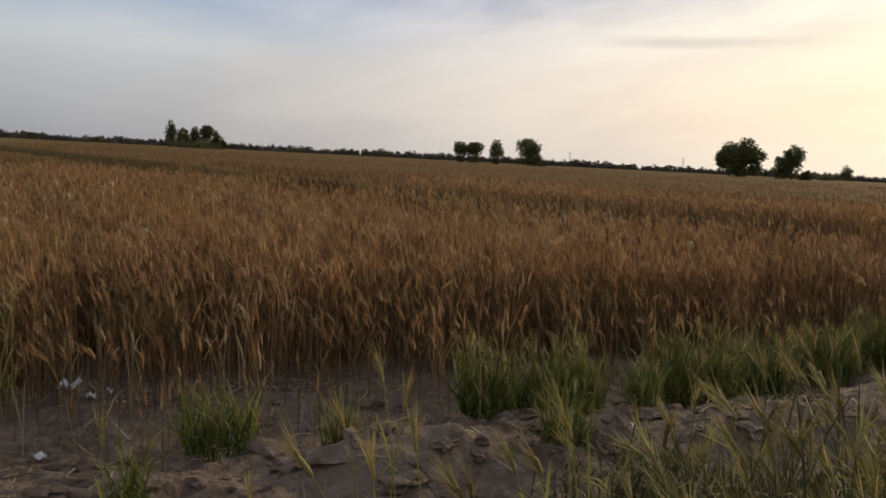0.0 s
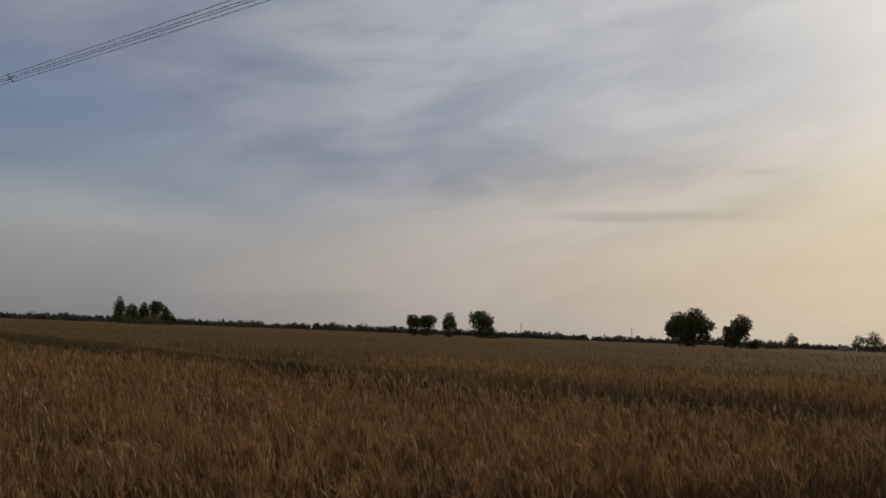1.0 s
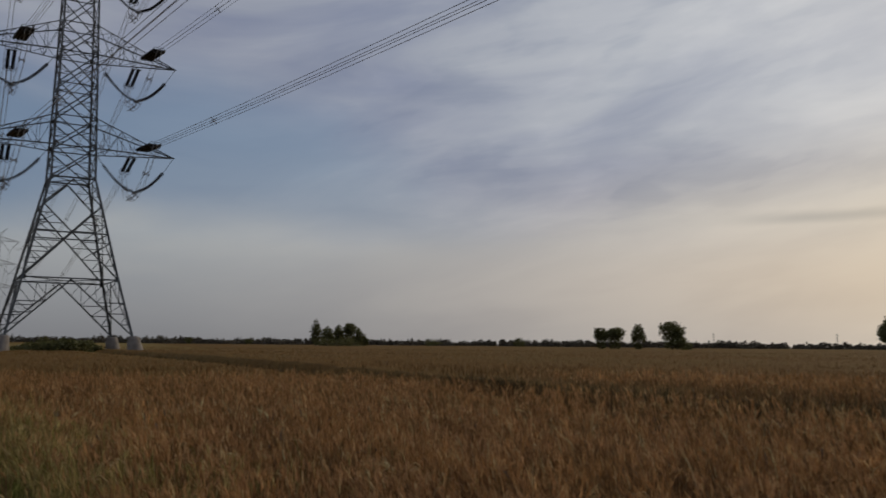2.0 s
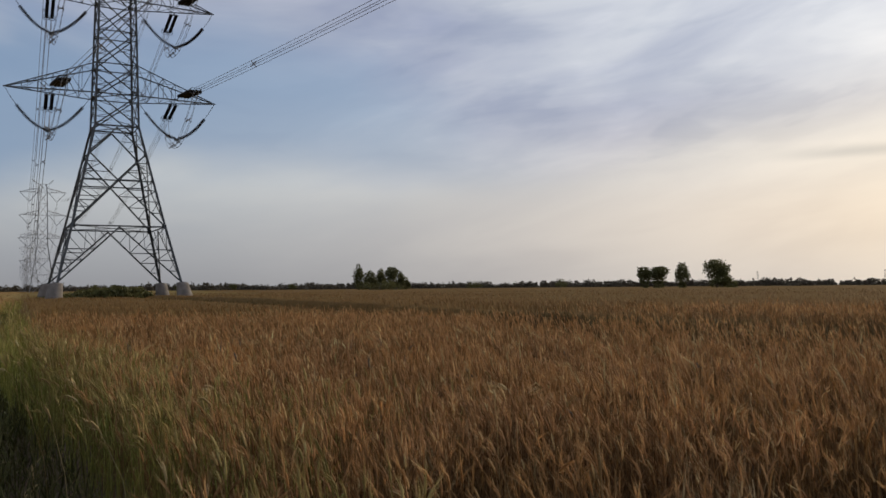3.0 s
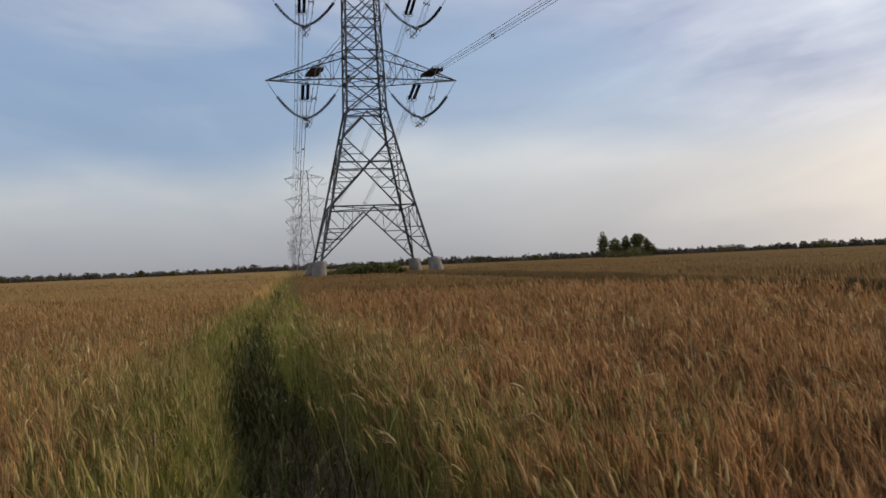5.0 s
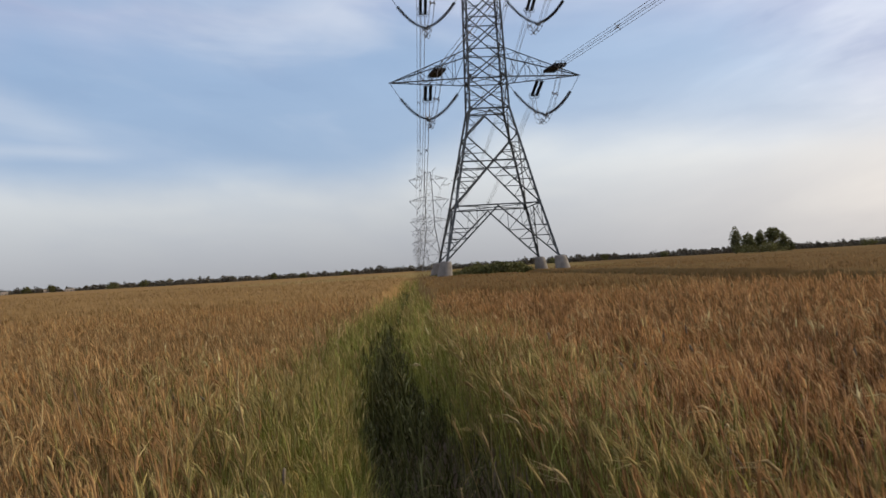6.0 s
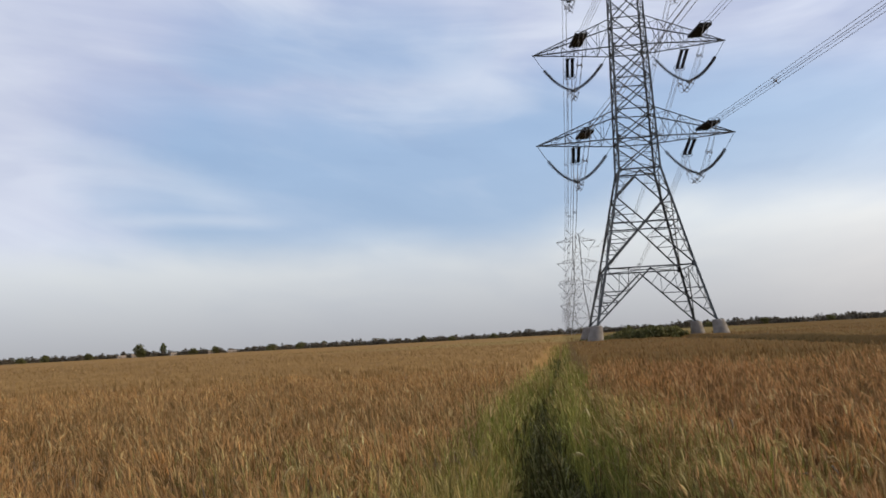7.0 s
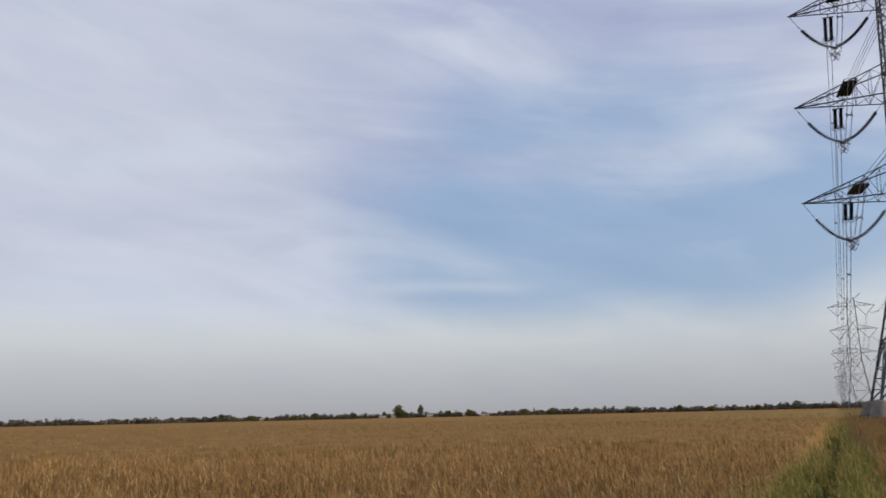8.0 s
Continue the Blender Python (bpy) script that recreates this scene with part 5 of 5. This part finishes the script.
# a few ears blackened by smut
smut = Crop()
x, y = scatter(rng, 0.5, 3.5, 12.0)
k = (y > EDGE_Y + 0.4) & (np.abs(across(x, y)) > 0.5)
x, y = x[k], y[k]
stand(rng, x, y, rng.uniform(0.74, 0.86, len(x)), 0, smut, lean=0.22, leaves=0, ear_len=0.09, fat=1.4, droop_most=1.3, awns=4)
tagged(smut.obj("smutted_wheat", [m_stem, m_bark, m_blade]), "wheat ears blackened by smut among ripe ones", "wheat", kind="stuff")

# long pale blades bent over the ditch
bent = Crop()
n = 70
a, sl = rng.choice([-1, 1], n) * rng.uniform(0.25, 0.5, n), rng.uniform(4.8, 11.0, n)
x, y = strip_xy(a, sl)
turn, ln = rng.uniform(0, 6.28, n), rng.uniform(0.3, 0.6, n)
f = np.linspace(0, 1, 7)[None, :, None]
way = np.stack([np.cos(turn), np.sin(turn), 0 * turn], -1)[:, None]
root = np.stack([x, y, land(x, y)], -1)[:, None]
bent.blades(root + way * (ln[:, None, None] * 0.9 * f**1.3) + np.array([0, 0, 1.0]) * ((ln * 1.5)[:, None, None] * (f - 0.75 * f**2.4)), rng.uniform(0.005, 0.009, n), 0)
tagged(bent.obj("bent_grass", [m_pale_ear]), "long pale dry blades bent over the ditch", "grass", kind="stuff")


# weed tufts on the bund
def tuft(at, radius, height, count, seed):
    """A clump of broad green blades with a few pale seed heads standing out of it."""
    r = np.random.default_rng(seed)
    e = thing("weed_tuft", pose(0, 0, 0), "yellow-green leafy weed tuft with pale seed heads on the bund", "weed", "weed tufts")
    a, q = r.uniform(0, 6.28, count), radius * np.sqrt(r.uniform(0, 1, count))
    x, y = at[0] + np.cos(a) * q, at[1] + np.sin(a) * q * 0.55
    h = height * r.uniform(0.5, 1.15, count) * (1 - 0.4 * (q / radius) ** 2)
    g = r.uniform(size=count) < 0.32
    blades, heads = Crop(), Crop()
    stand(r, x[~g], y[~g], h[~g], 0, blades, lean=0.3, leaves=4, ear=False, fat=1.2)
    stand(r, x[g], y[g], h[g] * 1.22, 0, heads, lean=0.12, leaves=1, ear=True, ear_len=0.06)
    blades.obj("foliage", [m_weed, m_green_ear, m_weed]).parent = e
    heads.obj("seed_head", [m_green_stem, m_green_ear, m_green_blade]).parent = e
    return e


for i, (px, py, rad, ht, cnt) in enumerate(((2.58, 4.16, 0.25, 0.42, 170), (3.02, 4.08, 0.26, 0.42, 180), (4.05, 4.28, 0.22, 0.5, 150), (4.42, 4.36, 0.24, 0.44, 160), (5.1, 4.55, 0.30, 0.42, 170), (5.95, 4.7, 0.34, 0.42, 190),
                                            (6.75, 4.85, 0.38, 0.46, 200), (7.6, 5.0, 0.42, 0.46, 200), (1.0, 3.98, 0.17, 0.33, 80), (1.62, 4.05, 0.11, 0.16, 40), (2.6, 3.5, 0.14, 0.22, 45), (3.36, 3.82, 0.13, 0.2, 40), (0.5, 3.3, 0.07, 0.2, 22))):
    tuft((px * 1.025, py + 0.1), rad, ht, cnt, 100 + i)

# yellow-green self-sown barley on the near side of the bund
verge = Crop()


def fan(rng, n, az0, az1, r0, r1):
    a, r = np.radians(rng.uniform(az0, az1, n)), rng.uniform(r0, r1, n)
    return np.sin(a) * r, np.cos(a) * r


x, y = fan(rng, 900, 41, 66, 2.0, 3.7)
k = rng.uniform(size=len(x)) < np.clip((np.degrees(np.arctan2(x, y)) - 39) / 13, 0.08, 1)
g = k & (wave(x, y, 3.0, 4.0) + 0.3 * rng.normal(size=len(x)) > -0.35)
eared = rng.uniform(size=len(x)) < 0.2
tall_to = np.interp(np.degrees(np.arctan2(x, y)), [43, 56], [0.6, 1.02])
stand(rng, x[g & eared], y[g & eared], (tall_to * rng.uniform(0.72, 1.05, len(x)))[g & eared], 0, verge, lean=0.22, leaves=3, ear_len=0.075, fat=1.15, droop_most=0.5, awns=22)
stand(rng, x[g & ~eared], y[g & ~eared], (tall_to * rng.uniform(0.35, 0.8, len(x)))[g & ~eared], 0, verge, lean=0.3, leaves=4, ear=False, fat=1.2)
dry_verge = Crop()
g = k & ~g & (rng.uniform(size=len(x)) < 0.5)
stand(rng, x[g], y[g], rng.uniform(0.25, 0.6, g.sum()), 0, dry_verge, lean=0.2, leaves=3, ear_len=0.075, fat=1.2)
tagged(dry_verge.obj("dry_verge_grass", [m_ditch_weed, m_green_ear, m_bund_weed]), "drying olive grass on the bund", "grass", kind="stuff")
under = Crop()
x, y = fan(rng, 2600, 36, 67, 2.1, 4.0)
k = rng.uniform(size=len(x)) < np.clip((np.degrees(np.arctan2(x, y)) - 35) / 12, 0.05, 1) * np.clip(0.75 + 0.6 * wave(x, y, 3.4, 2.0), 0.15, 1)
stand(rng, x[k], y[k], rng.uniform(0.15, 0.5, k.sum()), 0, under, lean=0.3, leaves=4, ear=False, fat=1.2)
tagged(under.obj("verge_weeds", [m_ditch_weed, m_green_ear, m_ditch_weed]), "dense dark olive weeds under barley on the bund", "weed", kind="stuff")
tagged(verge.obj("verge_barley", [m_ditch_weed, m_green_ear, m_ditch_weed]), "yellow-green bearded barley on the bund", "barley", kind="stuff")

# loose stalks in front of the crop
loose = Crop()
n = 1500
x, y = rng.uniform(-4, 6, n), EDGE_Y + 0.1 - np.minimum(rng.exponential(0.5, n), 2.3)
k = np.abs(across(x, y)) > 0.4
stand(rng, x[k], y[k], rng.uniform(0.3, 0.76, k.sum()), 0, loose, lean=0.13, leaves=2)
tagged(loose.obj("loose_wheat", [m_stem, m_ear, m_blade]), "scattered dry wheat stalks before the field edge", "wheat", kind="stuff")


stalks = Crop()
n = 620
x, y = rng.uniform(-2.5, 6.0, n), rng.uniform(0, 1, n) ** 0.6 * 1.9 + EDGE_Y - 1.55
k = (np.abs(across(x, y)) > 0.5) & (wave(x, y, 2.3, 9.0) + 0.5 * rng.normal(size=n) > -0.2)
pick = rng.uniform(size=n) < 0.5
for g, ear in ((k & pick, True), (k & ~pick, False)):
    stand(rng, x[g], y[g], rng.uniform(0.35, 0.72, g.sum()), 0, stalks, lean=0.14, leaves=1, ear=ear, ear_len=0.07, fat=1.1)
tagged(stalks.obj("dry_stalks", [m_dry_stalk, m_dry_stalk, m_dry_stalk]), "bare pale dry stalks standing before the crop", "wheat", kind="stuff")

# fallen straw on the soil before the crop
straw = Crop()
n = 520
x, y = rng.uniform(-1.5, 5.0, n), rng.uniform(3.4, 6.2, n)
turn, ln = rng.uniform(0, 6.28, n), rng.uniform(0.08, 0.34, n)
way = np.stack([np.cos(turn), np.sin(turn), 0 * turn], -1)[:, None] * ln[:, None, None]
f = np.linspace(-0.5, 0.5, 4)[None, :, None]
along = np.stack([x, y, 0 * x], -1)[:, None] + way * f
along[..., 2] = land(along[..., 0], along[..., 1]) + 0.012 + 0.05 * rng.uniform(size=(n, 1)) ** 3
straw.blades(along, rng.uniform(0.002, 0.005, n), 0)
tagged(straw.obj("fallen_straw", [m_pale_ear]), "short broken straws lying on dry soil", "straw", kind="stuff")


def barley(at, height, seed):
    """One self-sown barley plant: stalk, bearded ear and blades."""
    r = np.random.default_rng(seed)
    e = thing("barley_plant", pose(0, 0, 0), "single yellow-green barley stalk with a bearded ear", "barley", "barley stalks on the bund")
    c = Crop()
    stand(r, np.array([at[0]]), np.array([at[1]]), np.array([height]), 0, c, lean=0.22, leaves=3, ear_len=0.08, fat=1.4, awns=24)
    V, T, M = np.concatenate(c.v), np.concatenate(c.t), np.concatenate(c.m)
    for i, (name, mat) in enumerate((("stalk", m_green_stem), ("ear", m_green_ear), ("leaf", m_green_blade))):
        tris = T[M == i]
        for piece in (np.split(tris, 3) if name == "leaf" else [tris]):
            used, back = np.unique(piece, return_inverse=True)
            tri_object(name, V[used], back.reshape(-1, 3), [mat], parent=e)
    return e


for x, y, h in ((1.02, 1.98, 0.86), (1.10, 2.02, 0.80), (0.96, 2.05, 0.74), (1.45, 2.1, 0.62), (1.52, 2.05, 0.70), (1.6, 2.2, 0.66), (1.4, 2.3, 0.58), (1.68, 2.1, 0.74), (1.75, 2.3, 0.6), (1.3, 2.2, 0.6),
                (1.42, 3.05, 0.6), (1.50, 3.12, 0.66), (1.36, 3.15, 0.5), (0.40, 3.2, 0.5), (0.75, 2.6, 0.44), (1.9, 2.5, 0.55), (2.1, 2.6, 0.6), (2.0, 2.2, 0.72)):
    barley((x, y), h, int(1000 * x + 77 * y))


# clods on the bund and in front of the crop
def lump(r, at, size):
    bm = bmesh.new()
    bmesh.ops.create_icosphere(bm, subdivisions=2, radius=1.0)
    k = r.uniform(0, 9, 3)
    rough = r.uniform(0.78, 1.22, len(bm.verts))
    for v in bm.verts:
        c = v.co
        d = 1 + 0.22 * math.sin(3.1 * c.x + k[0]) + 0.18 * math.sin(4.3 * c.y + k[1]) + 0.15 * math.sin(5.7 * c.z + k[2])
        d *= rough[v.index]
        v.co = Vector((c.x * d * size * 1.3, c.y * d * size, c.z * d * size * 0.6)) + at
    out = [tuple(v.co) for v in bm.verts], [tuple(v.index for v in f.verts) for f in bm.faces]
    bm.free()
    return out


clods = Shape()
r = np.random.default_rng(8)
for i in range(850):
    x = r.uniform(-2.0, 5.0)
    y = 3.72 + r.normal(0, 0.45) if r.uniform() < 0.7 else r.uniform(3.0, 5.4)
    size = 0.010 + 0.08 * r.uniform() ** 4
    v, f = lump(r, Vector((x, y, float(land(x, y)) - size * 0.05)), size)
    k = len(clods.v)
    clods.v += v
    clods.f += [tuple(k + i for i in q) for q in f]
tagged(clods.obj("soil_clods", m_soil, smooth=False), "dry grey-brown earth clods on the bund", "soil", kind="stuff")


def scrap(at, size, turn, seed):
    """A crumpled bit of white litter."""
    r = np.random.default_rng(seed)
    n = 6
    s = Shape()
    for layer in (0.0, 0.004):
        for i in range(n):
            for j in range(n):
                u, v = i / (n - 1) - 0.5, j / (n - 1) - 0.5
                s.v.append((u * size, v * size * 0.6, 0.02 + layer + size * 0.3 * math.sin(5 * u + seed) * math.cos(4 * v + seed * 2) + r.uniform(-0.003, 0.003)))
    for b in (0, n * n):
        for i in range(n - 1):
            for j in range(n - 1):
                q = (b + i * n + j, b + (i + 1) * n + j, b + (i + 1) * n + j + 1, b + i * n + j + 1)
                s.f.append(q if b else q[::-1])
    ob = s.obj("litter_scrap", m_litter)
    ob.matrix_world = pose(at[0], at[1], float(land(*at)) + 0.01, 0, 0, turn)
    return tagged(ob, "crumpled white scrap of litter lying on soil", "litter", "litter scraps")


for i, (x, y, size) in enumerate(((3.11, 3.58, 0.06), (0.5, 5.88, 0.13), (0.6, 5.62, 0.09), (0.72, 5.7, 0.05), (0.27, 4.78, 0.06))):
    scrap((x, y), size, 40 * i, i + 1)


def twig(at, length, turn, seed):
    r = np.random.default_rng(seed)
    s = Shape()
    pts = [Vector((length * (f - 0.5), 0.03 * math.sin(5 * f + seed), 0.012 + 0.01 * math.sin(9 * f))) for f in np.linspace(0, 1, 7)]
    s.tube(pts, [0.009 - 0.006 * f for f in np.linspace(0, 1, 7)], 6)
    s.tube([pts[3], pts[3] + Vector((length * 0.2, length * 0.16, 0.03))], [0.005, 0.002], 5)
    ob = s.obj("dry_twig", m_bark, smooth=True)
    ob.matrix_world = pose(at[0], at[1], float(land(*at)) + 0.02, 0, 0, turn)
    return tagged(ob, "thin dry forked twig lying on the soil", "twig", "dry twigs")


for i, (x, y, ln, tn) in enumerate(((0.05, 4.35, 0.45, -20), (0.6, 4.5, 0.35, 35), (2.0, 4.3, 0.4, -50), (-0.4, 4.7, 0.5, 10), (3.6, 4.1, 0.35, -15), (1.2, 4.85, 0.4, 70), (0.2, 5.5, 0.4, 25), (0.9, 5.4, 0.35, -35), (1.6, 5.3, 0.4, 12), (-0.3, 5.4, 0.35, 60))):
    twig((x, y), ln, tn, i + 3)
